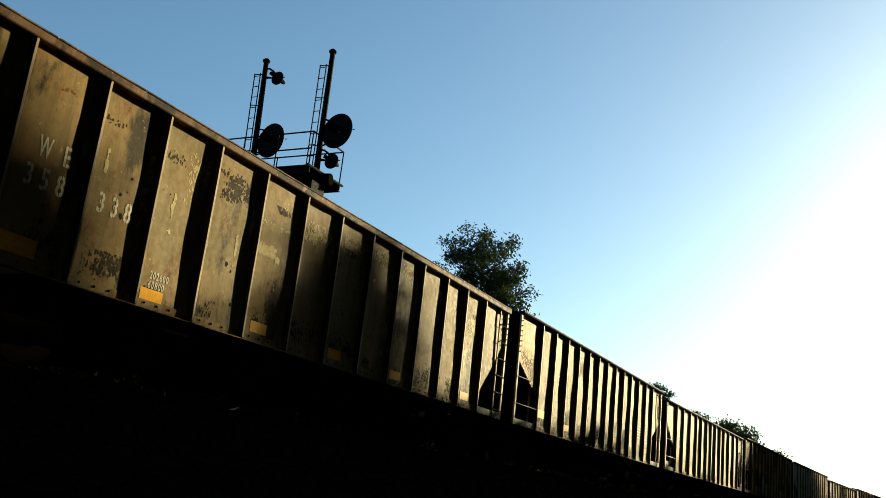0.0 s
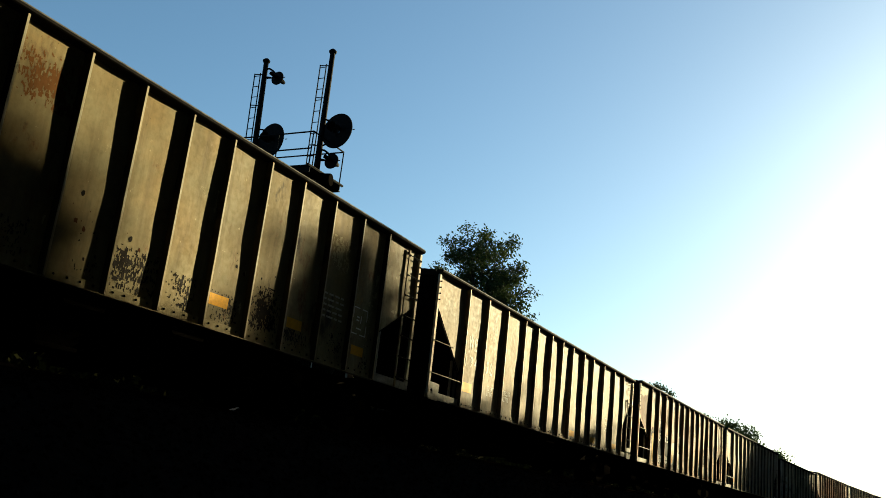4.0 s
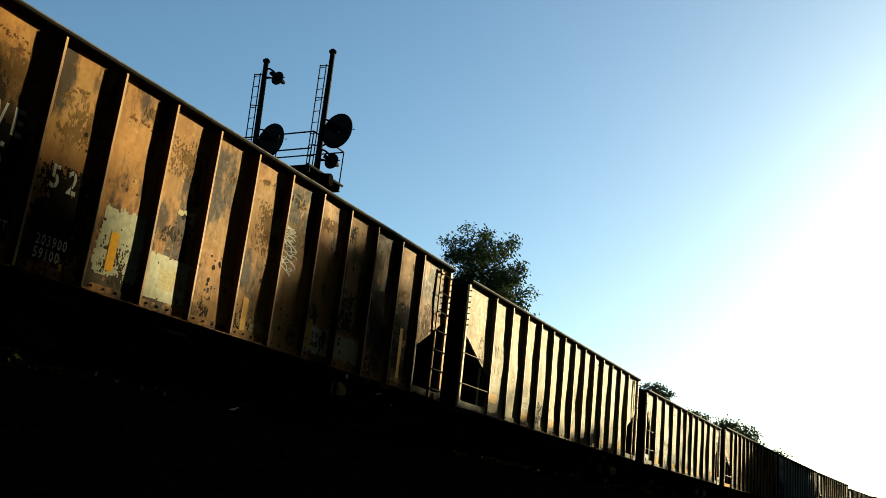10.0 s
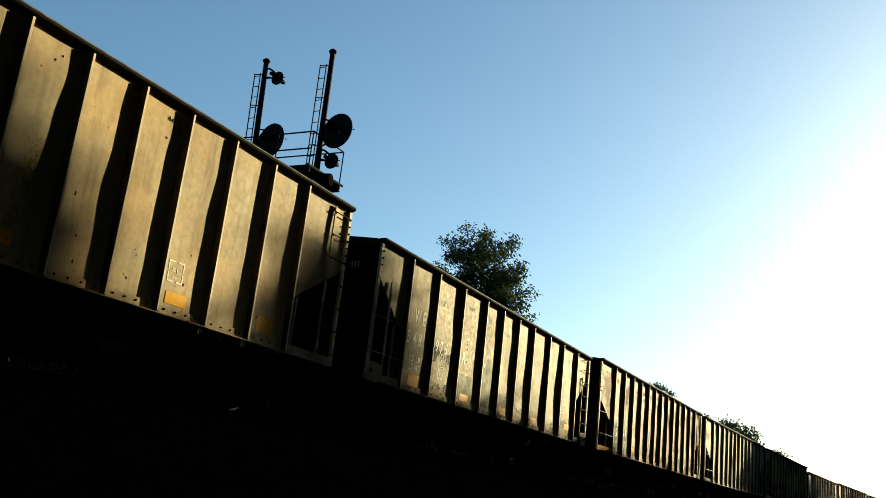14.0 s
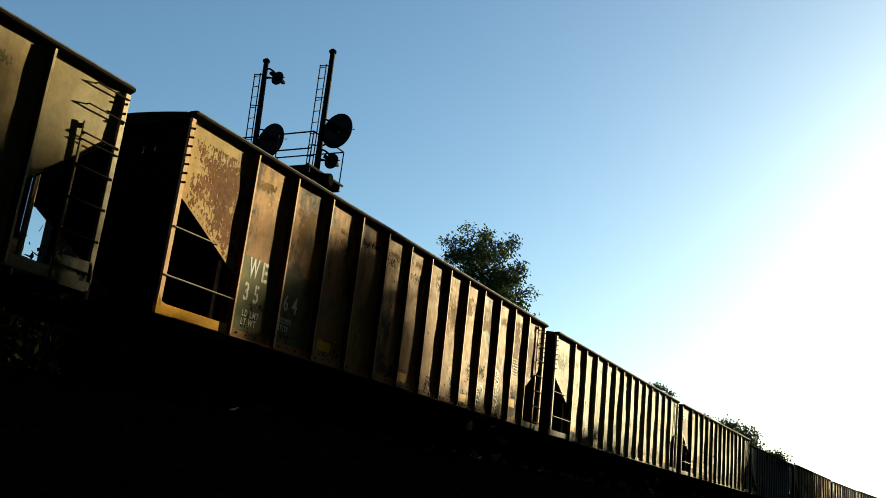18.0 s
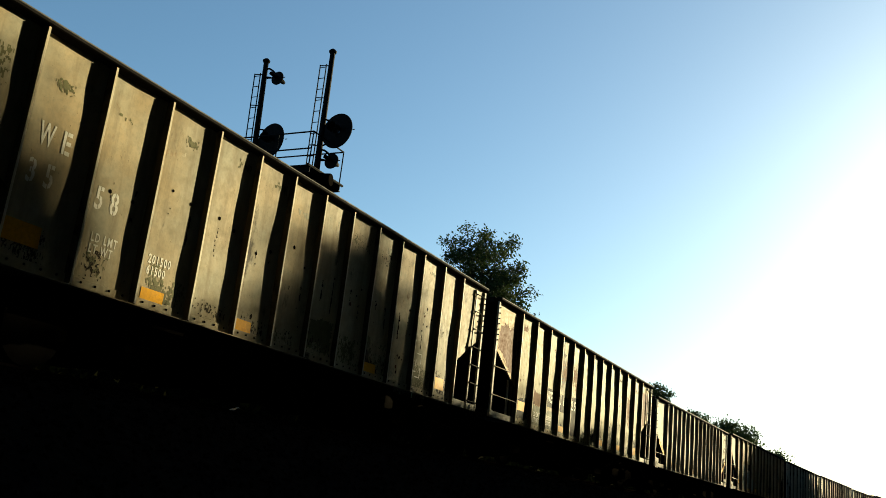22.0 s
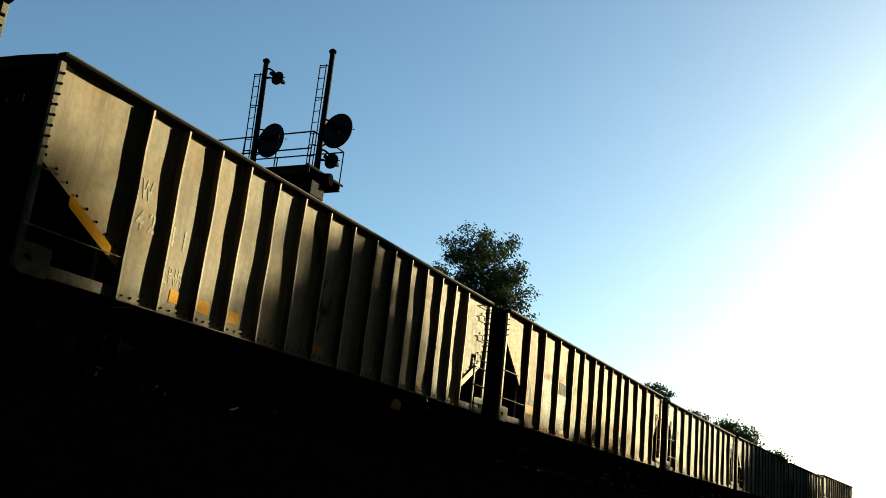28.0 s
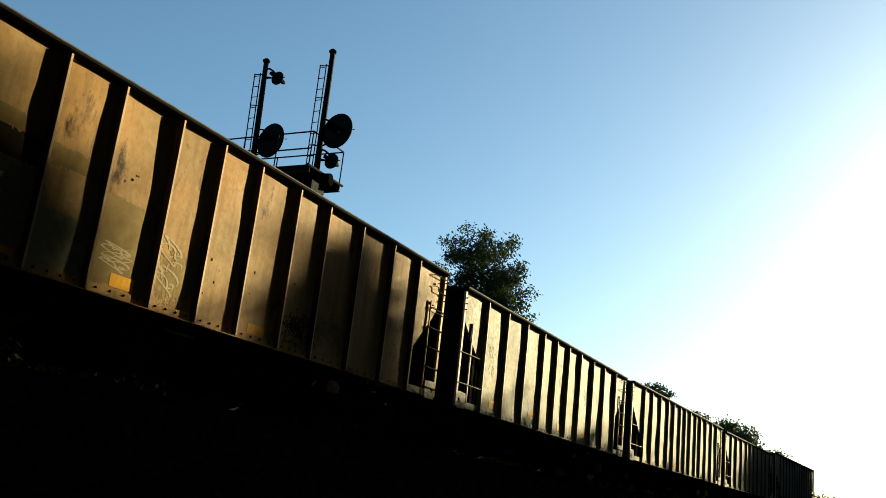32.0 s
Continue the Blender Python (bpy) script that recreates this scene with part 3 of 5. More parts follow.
    head(-13.04, 18.22, 9.53, 0.21, (-13.48, 18.25), "small round black signal target")
    head(-15.15, 18.22, 10.28, 0.50, (-15.64, 18.25), "large round black signal target", 9.0)
    head(-15.28, 18.22, 12.17, 0.20, (-15.72, 18.25), "small round black signal target")


signal_bridge()

# ---------------------------------------------------------------- hopper cars
TEXT = {}


def text_points(body):
    """Vertices and faces of a text in the built-in font, scaled to a height of 1."""
    if body not in TEXT:
        cu = bpy.data.curves.new("lettering", "FONT")
        cu.body, cu.resolution_u, cu.space_line = body, 2, 0.9
        cu.space_character = 1.25
        cu.offset = 0.02
        ob = new("lettering", cu)
        bpy.context.view_layer.update()
        me = ob.to_mesh()
        bm = bmesh.new()
        bm.from_mesh(me)
        if body in "0235689E":
            # the bridges of a paint stencil
            xs = [p.co.x for p in bm.verts]
            lo, wide = min(xs), max(xs) - min(xs)
            mid = lo + wide * (0.36 if body == "E" else 0.5)
            for x in (mid - 0.045 * wide, mid + 0.045 * wide):
                bmesh.ops.bisect_plane(bm, geom=bm.verts[:] + bm.edges[:] + bm.faces[:], plane_co=(x, 0, 0), plane_no=(1, 0, 0))
            gone = [q for q in bm.faces if abs(q.calc_center_median().x - mid) < 0.044 * wide]
            bmesh.ops.delete(bm, geom=gone, context="FACES")
        bm.verts.index_update()
        v = np.array([p.co[:2] for p in bm.verts])
        f = [tuple(p.index for p in q.verts) for q in bm.faces]
        bm.free()
        ob.to_mesh_clear()
        bpy.data.objects.remove(ob)
        bpy.data.curves.remove(cu)
        v -= v.min(0)
        TEXT[body] = (v / v[:, 1].max(), f)
    return TEXT[body]


PANEL_X = HALF - 0.085          # outer face of the side sheets
SILL = 1.00                    # underside of the side sill over the rail


def bulge(y, z, seed):
    """How far the worn sheets stand out or in."""
    return 0.022 * noise.noise((y * 0.9, z * 0.7, seed)) + 0.008 * noise.noise((y * 2.6, z * 1.9, seed + 9))


def sheet(bm, y0, y1, low, high, seed, x=PANEL_X, ny=12, nz=26):
    """A dented plate between y0 and y1; low(y), high(y) bound it."""
    front, back = [], []
    for i in range(ny + 1):
        y = y0 + (y1 - y0) * i / ny
        a, b = low(y), high(y)
        front.append([bm.verts.new((x + bulge(y, a + (b - a) * k / nz, seed), y, a + (b - a) * k / nz)) for k in range(nz + 1)])
        back.append([bm.verts.new((x - 0.025, y, zz)) for zz in (a, b)])
    for i in range(ny):
        for k in range(nz):
            bm.faces.new((front[i][k], front[i + 1][k], front[i + 1][k + 1], front[i][k + 1]))
        bm.faces.new((back[i][0], back[i][1], back[i + 1][1], back[i + 1][0]))
    return bm


def decal(name, pts, faces, seed, material, parent, proud, label=""):
    """A thin painted or taped piece that follows the sheet; pts are (y, z)."""
    me = bpy.data.meshes.new(name)
    me.from_pydata([(PANEL_X + bulge(y, z, seed) + 0.55 * proud, y, z) for y, z in pts], [], faces)
    me.update()
    return mesh_part(name, me, material, parent, label)


def patch(name, y0, y1, z0, z1, seed, material, parent, proud=0.006, label="", slant=0.0):
    ny, nz = max(2, int((y1 - y0) / 0.12)), max(2, int((z1 - z0) / 0.14))
    pts = [(y0 + (y1 - y0) * i / ny, z0 + (z1 - z0) * k / nz + slant * i / ny) for i in range(ny + 1) for k in range(nz + 1)]
    fc = [(i * (nz + 1) + k, (i + 1) * (nz + 1) + k, (i + 1) * (nz + 1) + k + 1, i * (nz + 1) + k + 1) for i in range(ny) for k in range(nz)]
    return decal(name, pts, fc, seed, material, parent, proud, label)


def ragged(name, y0, y1, z0, z1, seed, form, material, parent, fray=0.03, proud=0.005, low=None, cell=0.028, speck=0.0):
    """A blotch with a frayed outline and holes near its edge; low(y) keeps it above a slanted sheet edge."""
    ny, nz = max(3, int((y1 - y0) / cell)), max(3, int((z1 - z0) / cell))
    pts, index, faces = [], {}, []

    def corner(i, k):
        if (i, k) not in index:
            index[(i, k)] = len(pts)
            w = 0.4 * cell
            y, z = y0 + (y1 - y0) * i / ny, z0 + (z1 - z0) * k / nz
            pts.append((y + w * noise.noise((y * 31, z * 31, form)), z + w * noise.noise((y * 31, z * 31, form + 5))))
        return index[(i, k)]

    for i in range(ny):
        for k in range(nz):
            y, z = y0 + (y1 - y0) * (i + 0.5) / ny, z0 + (z1 - z0) * (k + 0.5) / nz
            edge = min(y - y0, y1 - y, z - z0, z1 - z)
            if low is not None:
                edge = min(edge, (z - low(y)) * 0.7 - 0.02)
            wild = noise.noise((y * 2.3, z * 2.3, form * 3.1)) * 0.65 + noise.noise((y * 6.5, z * 6.5, form)) * 0.45 + noise.noise((y * 17, z * 17, form)) * 0.3
            if speck:
                wild += speck * (noise.noise((y * 34, z * 15, form + 3)) + 0.7 * noise.noise((y * 60, z * 30, form + 7)))
            if edge > 0 and edge + fray * (wild - 0.45) > 0:
                faces.append((corner(i, k), corner(i + 1, k), corner(i + 1, k + 1), corner(i, k + 1)))
    if faces:
        tagged(decal(name, pts, faces, seed, material, parent, proud), kind="stuff")


def make_bogie(y, parent):
    b = new("bogie")
    b.parent, b.location = parent, (0, y, 0)
    tagged(b, "dirty near-black two-axle freight bogie")
    ws = None
    for k in (-0.89, 0.89):
        if ws is None:
            bm = bmesh.new()
            for sx in (-1, 1):
                lathe(bm, ((0.46, 0.0), (0.455, 0.09), (0.485, 0.095), (0.49, 0.13), (0.40, 0.132), (0.37, 0.09), (0.16, 0.07), (0.13, 0.14), (0.09, 0.15)), (sx * 0.80, 0, 0.455), (-sx, 0, 0), 20)
            tube(bm, (-0.95, 0, 0.455), (0.95, 0, 0.455), 0.08, 10)
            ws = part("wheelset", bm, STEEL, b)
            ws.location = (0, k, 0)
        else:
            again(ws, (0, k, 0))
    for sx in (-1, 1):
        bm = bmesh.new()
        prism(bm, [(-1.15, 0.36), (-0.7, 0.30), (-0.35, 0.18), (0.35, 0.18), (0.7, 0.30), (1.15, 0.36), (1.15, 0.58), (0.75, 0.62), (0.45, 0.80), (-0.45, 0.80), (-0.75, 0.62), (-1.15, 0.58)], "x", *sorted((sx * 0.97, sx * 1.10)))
        part("side_frame", bm, SHADE_GRIME, b)
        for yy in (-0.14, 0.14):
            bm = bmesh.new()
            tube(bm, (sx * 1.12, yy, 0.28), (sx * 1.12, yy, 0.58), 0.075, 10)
            part("spring", bm, SHADE_GRIME, b)
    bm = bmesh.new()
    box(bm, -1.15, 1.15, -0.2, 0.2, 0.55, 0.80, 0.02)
    part("bolster", bm, SHADE_GRIME, b)


def hopper_car(spec, index):
    """One open-top hopper car; y runs from its leading end (-L/2) back, x > 0 is the sunlit side."""
    L, top, ribs = spec["length"], spec["top"], spec["ribs"]
    h = L / 2
    seed = index * 3.7 + 1.3
    car = thing("hopper_car", spec["label"], "freight car", "cars of the coal train")
    body = paint("car_paint", spec["color"], spec["rust"], seed, spec.get("pale", 0.3), 0.65, spec.get("soot", 0.35))
    # darker copy: the shade on the ribs' sides is put into the colour
    rib_shade = paint("sooty_rib_paint", dark(spec["color"], 0.35), spec["rust"], seed + 0.5, 0.2, 0.75, 0.7)
    # paler copy: sunlit rib edges put into the colour; also paints corner posts
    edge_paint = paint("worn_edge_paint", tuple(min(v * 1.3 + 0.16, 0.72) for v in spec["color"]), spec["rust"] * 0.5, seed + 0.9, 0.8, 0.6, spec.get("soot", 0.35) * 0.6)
    rim = RUST_RIM if spec.get("rusty_rim") else RIM_PAINT
    rib_y = [r - h for r in ribs]
    c1, c2 = spec["cut"]                       # how far down the sheet is cut away at the end and at the first rib
    full = top - SILL
    zc1, zc2 = top - c1 * full, top - c2 * full
    under = SILL + 0.02
    edges = [-h + 0.05, *rib_y, h - 0.05]
    special = spec.get("panels", {})
    for i, (a, b) in enumerate(zip(edges, edges[1:])):
        if i == 0:
            def low(y, a=a, b=b):
                return zc1 + (zc2 - zc1) * (y - a) / (b - a)
        elif i == len(edges) - 2:
            def low(y, a=a, b=b):
                return zc2 + (zc1 - zc2) * (y - a) / (b - a)
        else:
            def low(y):
                return under
        bm = sheet(bmesh.new(), a, b, low, lambda y: top - 0.03, seed)
        part("side_sheet", bm, special.get(i, body), car, smooth=True)
        # the far side mirrors it, plain
    for k in range(3):
        a, b = (edges[0], edges[1]) if k == 0 else (edges[1], edges[-2]) if k == 1 else (edges[-2], edges[-1])
        za, zb = (zc1, zc2) if k == 0 else (under, under) if k == 1 else (zc2, zc1)
        bm = bmesh.new()
        prism(bm, [(a, za), (b, zb), (b, top - 0.03), (a, top - 0.03)], "x", -PANEL_X, -PANEL_X + 0.02)
        part("side_sheet", bm, body, car)
    # ribs: deep narrow hat sections
    rnd = random.Random(index)
    shapes, edge_bms = [], []
    wob = spec.get("wobble", 0.005)
    for v in range(4):
        bm = bmesh.new()
        rows, n = [], 9
        ph = rnd.uniform(0, 9)
        for k in range(n + 1):
            z = SILL - 0.01 + (top - 0.02 - SILL) * k / n
            dy = wob * noise.noise((z * 1.3, ph, seed))
            dx = 0.35 * wob * noise.noise((z * 1.1, ph + 5, seed))
            rows.append([bm.verts.new((PANEL_X + x + dx * (x > 0), y + dy, z)) for y, x in ((-0.055, -0.02), (-0.042, 0.0), (-0.019, 0.081), (-0.015, 0.085), (0.015, 0.085), (0.019, 0.081), (0.042, 0.0), (0.055, -0.02))])
        for A, B in zip(rows, rows[1:]):
            for j in range(7):
                bm.faces.new((A[j], A[j + 1], B[j + 1], B[j]))
        bm.faces.new(rows[0])
        bm.faces.new(rows[-1][::-1])
        shapes.append(bm)
        # outer face strip: wear and the sunlit edge put into a paler colour
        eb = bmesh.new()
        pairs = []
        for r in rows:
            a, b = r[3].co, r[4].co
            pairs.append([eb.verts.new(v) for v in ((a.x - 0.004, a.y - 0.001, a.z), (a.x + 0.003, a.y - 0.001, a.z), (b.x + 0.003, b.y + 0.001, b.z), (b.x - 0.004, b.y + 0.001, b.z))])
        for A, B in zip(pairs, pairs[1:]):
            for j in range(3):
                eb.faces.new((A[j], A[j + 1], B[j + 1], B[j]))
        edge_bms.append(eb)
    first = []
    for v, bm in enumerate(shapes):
        o = part("rib", bm, rib_shade, car)
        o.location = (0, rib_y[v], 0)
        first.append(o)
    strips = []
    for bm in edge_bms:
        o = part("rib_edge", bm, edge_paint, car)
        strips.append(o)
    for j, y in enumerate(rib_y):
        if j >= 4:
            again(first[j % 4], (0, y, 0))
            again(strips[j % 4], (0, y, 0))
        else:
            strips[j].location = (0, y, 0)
    bm = bmesh.new()
    prism(bm, [(-0.045, 0.0), (-0.03, 0.085), (0.03, 0.085), (0.045, 0.0)], "z", SILL, top - 0.06)
    me = bpy.data.meshes.new("rib")
    for v in bm.verts:
        v.co = Vector((-PANEL_X - v.co.y, v.co.x, v.co.z))
    bmesh.ops.recalc_face_normals(bm, faces=bm.faces)
    bm.to_mesh(me)
    bm.free()
    me.materials.append(body)
    for y in rib_y:
        o = new("rib", me)
        o.parent, o.location = car, (0, y, 0)
    # top chords along the sides and over the ends
    for sx in (1, -1):
        bm = bmesh.new()
        if spec.get("rusty_rim"):
            out = [(HALF - 0.01, top + 0.05), (HALF + 0.02, top + 0.03), (HALF + 0.02, top - 0.06), (HALF + 0.01, top - 0.075), (PANEL_X, top - 0.085)]
        else:
            out = [(HALF + 0.01, top + 0.05), (HALF + 0.028, top + 0.035), (HALF + 0.028, top + 0.004), (HALF + 0.012, top - 0.012), (PANEL_X, top - 0.05)]
        pts = [(sx * x, z) for x, z in [(PANEL_X - 0.06, top - 0.02), (PANEL_X - 0.06, top + 0.03), (PANEL_X - 0.03, top + 0.05), *out]]
        prism(bm, pts, "y", -h, h)
        part("top_chord", bm, rim, car)
        # added strip in a paler colour: wear plus the rim's catch of light
        bm = bmesh.new()
        box(bm, *sorted((sx * (HALF - 0.03), sx * (HALF + 0.031))), -h + 0.02, h - 0.02, top + 0.03, top + 0.056, 0.006)
        part("rim_cap", bm, RUST_RIM if spec.get("rusty_rim") else WORN_LIT_RIM, car, "grey rim edge, paler from wear and painted light")
    for y in (-h, h):
        bm = bmesh.new()
        ys = sorted((y, y - math.copysign(0.12, y)))
        # the end rises in a low arch
        n = 8
        up = [(-PANEL_X + 0.07 + (2 * PANEL_X - 0.14) * k / n, top + 0.05 + 0.10 * math.sin(math.pi * k / n)) for k in range(n + 1)]
        dn = [(x, top - 0.06) for x, _ in up[::-1]]
        prism(bm, up + dn, "y", *ys)
        part("end_chord", bm, rim, car)
    # end sheets and slope sheets; their shade is put into the near-black colour
    for s in (-1, 1):
        ye = s * (h - 0.06)
        bm = bmesh.new()
        ys = sorted((ye, ye - s * 0.03))
        box(bm, -PANEL_X + 0.03, PANEL_X - 0.03, ys[0], ys[1], zc1 - 0.05, top - 0.03)
        part("end_sheet", bm, SHADE_GRIME, car)
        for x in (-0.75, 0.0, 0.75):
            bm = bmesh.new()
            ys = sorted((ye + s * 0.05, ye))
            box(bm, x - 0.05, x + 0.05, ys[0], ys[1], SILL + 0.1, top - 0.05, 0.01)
            part("end_post", bm, SHADE_GRIME, car)
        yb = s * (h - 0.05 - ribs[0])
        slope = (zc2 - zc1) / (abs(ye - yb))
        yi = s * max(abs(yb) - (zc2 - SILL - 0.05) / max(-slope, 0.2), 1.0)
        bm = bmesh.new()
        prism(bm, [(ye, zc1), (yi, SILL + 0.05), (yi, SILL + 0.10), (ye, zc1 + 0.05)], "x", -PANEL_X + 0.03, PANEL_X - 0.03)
        part("slope_sheet", bm, SHADE_GRIME, car)
    # side sills with bolt rows
    for sx in (1, -1):
        bm = bmesh.new()
        box(bm, *sorted((sx * (PANEL_X - 0.03), sx * (PANEL_X + 0.012))), rib_y[0], rib_y[-1], SILL - 0.02, SILL + 0.10, 0.004)
        box(bm, *sorted((sx * (PANEL_X - 0.03), sx * (PANEL_X + 0.09))), rib_y[0] + 0.0, rib_y[-1], SILL - 0.035, SILL - 0.02)
        part("side_sill", bm, spec.get("sill", body), car)
    bm = bmesh.new()
    for a, b in zip(rib_y, rib_y[1:]):
        for k in range(4):
            lathe(bm, ((0.016, 0.0), (0.015, 0.010), (0.006, 0.014)), (PANEL_X + 0.012, a + (b - a) * (k + 0.9) / 4.6, SILL + 0.055), (1, 0, 0), 6)
    tagged(part("sill_bolts", bm, SHADE_GRIME, car), kind="stuff")
    # corner posts, end sills, steps
    for s in (-1, 1):
        for sx in (1, -1):
            bm = bmesh.new()
            ys = sorted((s * h, s * (h - 0.085)))
            box(bm, *sorted((sx * PANEL_X, sx * (PANEL_X + 0.05))), ys[0], ys[1], SILL + 0.06, top - 0.05, 0.006)
            part("corner_post", bm, spec.get("post", edge_paint), car)
            bm = bmesh.new()
            ys = sorted((s * h, s * (h - ribs[0] if s < 0 else h - (L - ribs[-1]))))
            box(bm, *sorted((sx * (PANEL_X - 0.02), sx * (PANEL_X + 0.03))), ys[0], ys[1], SILL - 0.02, SILL + 0.13, 0.006)
            part("end_side_sill", bm, spec.get("foot", PALE_STEEL) if s < 0 else spec.get("tail_foot", PALE_STEEL), car)
        bm = bmesh.new()
        ys = sorted((s * h, s * (h - 0.2)))
        box(bm, -PANEL_X + 0.03, PANEL_X - 0.03, ys[0], ys[1], SILL - 0.05, SILL + 0.15, 0.01)
        part("end_sill", bm, SHADE_GRIME, car)
        # slanted edge angle under the cut sheet
        a, b = (edges[0], edges[1]) if s < 0 else (edges[-1], edges[-2])
        bm = bmesh.new()
        p, q = Vector((PANEL_X + 0.01, a, zc1 - 0.02)), Vector((PANEL_X + 0.01, b, zc2 - 0.02))
        tube(bm, p, q, 0.013, 4)
        part("edge_angle", bm, SHADE_GRIME, car)
    if spec.get("stripe"):
        for s in (-1, 1):
            a, b = (edges[0], edges[1]) if s < 0 else (edges[-1], edges[-2])
            f0, f1 = (0.35, 0.97) if s < 0 else (0.2, 0.95)
            bm = bmesh.new()
            x = PANEL_X + 0.026
            y0, y1 = a + (b - a) * f0, a + (b - a) * f1
            z0, z1 = zc1 + (zc2 - zc1) * f0, zc1 + (zc2 - zc1) * f1
            prism(bm, [(y0, z0 - 0.13), (y1, z1 - 0.13), (y1, z1 + 0.03), (y0, z0 + 0.03)], "x", x, x + 0.006)
            part("yellow_stripe", bm, YELLOW, car, "diagonal yellow warning stripe")
    # rivets up the end edge
    for s in (-1, 1):
        bm = bmesh.new()
        z = top - 0.2
        while z > zc1 + 0.05:
            lathe(bm, ((0.017, 0.0), (0.017, 0.020), (0.010, 0.028)), (PANEL_X + 0.05, s * (h - 0.052) if s > 0 else -h + 0.066, z), (1, 0, 0), 6)
            z -= 0.135
        if spec.get("stripe"):
            a, b = (edges[0], edges[1]) if s < 0 else (edges[-1], edges[-2])
            for k in range(8):
                f = 0.05 + k * 0.125
                lathe(bm, ((0.020, 0.0), (0.019, 0.006), (0.010, 0.010)), (PANEL_X + 0.004, a + (b - a) * f, zc1 + (zc2 - zc1) * f + 0.1), (1, 0, 0), 6)
        tagged(part("rivets", bm, SHADE_GRIME, car), kind="stuff")
    # leading end: two long grab irons
    y0, y1 = -h + 0.03, rib_y[0] - 0.03
    for z in (2.20, 1.51):
        ye = y1
        if zc1 > z > zc2:
            ye = edges[0] + (edges[1] - edges[0]) * (zc1 - z) / (zc1 - zc2) + 0.04
        bm = bmesh.new()
        x = PANEL_X + 0.065
        chain(bm, [(x - 0.05, y0, z), (x, y0, z), (x, ye, z), (x - 0.06, ye, z)], 0.010)
        part("grab_iron", bm, PALE_STEEL, car)
    if spec.get("front_bar"):
        bm = bmesh.new()
        box(bm, PANEL_X + 0.02, PANEL_X + 0.05, y0 + 0.5, y0 + 0.56, SILL + 0.1, zc1 - 0.05, 0.005)
        part("ladder_rail", bm, PALE_STEEL, car)
    # trailing end: ladder between an inner stile and the corner
    yl = h - spec.get("ladder", 0.52)
    drop = spec.get("loops")
    high = zc1 - 0.02 if drop else top - 0.09
    wide = 0.016 if drop and not spec.get("stripe") else 0.026
    bm = bmesh.new()
    box(bm, PANEL_X + 0.022, PANEL_X + 0.05, yl - wide, yl + wide, SILL - 0.02, high, 0.004)
    part("ladder_rail", bm, spec.get("post", body), car, "worn ladder stile")
    bm = bmesh.new()
    for z in (SILL + 0.06, (SILL + high) / 2, high - 0.06):
        box(bm, PANEL_X - 0.02, PANEL_X + 0.025, yl - 0.02, yl + 0.02, z - 0.03, z + 0.03)
    part("ladder_bracket", bm, SHADE_GRIME, car)
    z, k = SILL + 0.17, 0
    while z < high - 0.05:
        bm = bmesh.new()
        x = PANEL_X + 0.07
        chain(bm, [(x - 0.03, yl, z), (x, yl + 0.02, z), (x, h - 0.05, z), (x - 0.05, h - 0.03, z)], 0.011)
        for yy in (yl, h - 0.04):
            lathe(bm, ((0.022, -0.014), (0.022, 0.0), (0.012, 0.008)), (x - 0.012, yy, z), (1, 0, 0), 6)
        part("ladder_rung", bm, DARK_PLATE if z < zc1 - 0.05 else BLACK_PAINT, car)
        z, k = z + 0.415, k + 1
    if drop:
        # a straight iron under the rim, then irons with a raised inner foot under a bolt
        x = PANEL_X + 0.062
        bm = bmesh.new()
        chain(bm, [(PANEL_X - 0.01, yl + 0.05, top - 0.13), (x, yl + 0.05, top - 0.13), (x, h - 0.02, top - 0.13), (PANEL_X + 0.03, h - 0.02, top - 0.13)], 0.010)
        part("grab_iron", bm, BLACK_PAINT, car)
        z = top - 0.44
        while z > zc1 - 0.30:
            yk = yl + 0.09
            bm = bmesh.new()
            if spec.get("knobs", True):
                chain(bm, [(PANEL_X - 0.01, yk, z + 0.07), (x, yk, z + 0.07), (x, yk + 0.12, z + 0.07), (x, yk + 0.13, z - 0.02), (x, h + 0.01, z - 0.02), (PANEL_X + 0.03, h + 0.01, z - 0.02)], 0.009)
                lathe(bm, ((0.022, 0.0), (0.022, 0.018), (0.012, 0.026)), (PANEL_X, yk + 0.05, z + 0.125), (1, 0, 0), 8)
            else:
                chain(bm, [(PANEL_X - 0.01, yk - 0.1, z), (x, yk - 0.1, z), (x, h - 0.01, z), (PANEL_X + 0.03, h - 0.01, z)], 0.010)
            part("grab_iron", bm, BLACK_PAINT, car)
            z -= 0.47
    # corner gussets with a round hole, and struts under the slope
    for s_ in (-1, 1):
        y0 = s_ * h
        bm = bmesh.new()
        if spec.get("loops"):
            ring = [(y0 - s_ * 0.17 + 0.065 * math.cos(a), SILL + 0.12 + 0.065 * math.sin(a)) for a in (2 * math.pi * q / 12 + math.pi for q in range(12))]
            rim_pts = []
            for yy, zz in ring:
                a = math.atan2(zz - SILL - 0.12, (yy - y0) * -s_ - 0.17)
                c, d = math.cos(a), math.sin(a)
                reach = min(0.155 / max(-c, 1e-3) if c < 0 else 0.32 / max(c, 1e-3), 0.17 / max(-d, 1e-3) if d < 0 else 0.20 / max(d, 1e-3))
                rim_pts.append((y0 - s_ * (0.17 + c * reach), SILL + 0.12 + d * reach))
            for x in (PANEL_X + 0.036, PANEL_X + 0.05):
                va, vb = [bm.verts.new((x, *q)) for q in ring], [bm.verts.new((x, *q)) for q in rim_pts]
                for q in range(12):
                    r_ = (q + 1) % 12
                    bm.faces.new((va[q], va[r_], vb[r_], vb[q]))
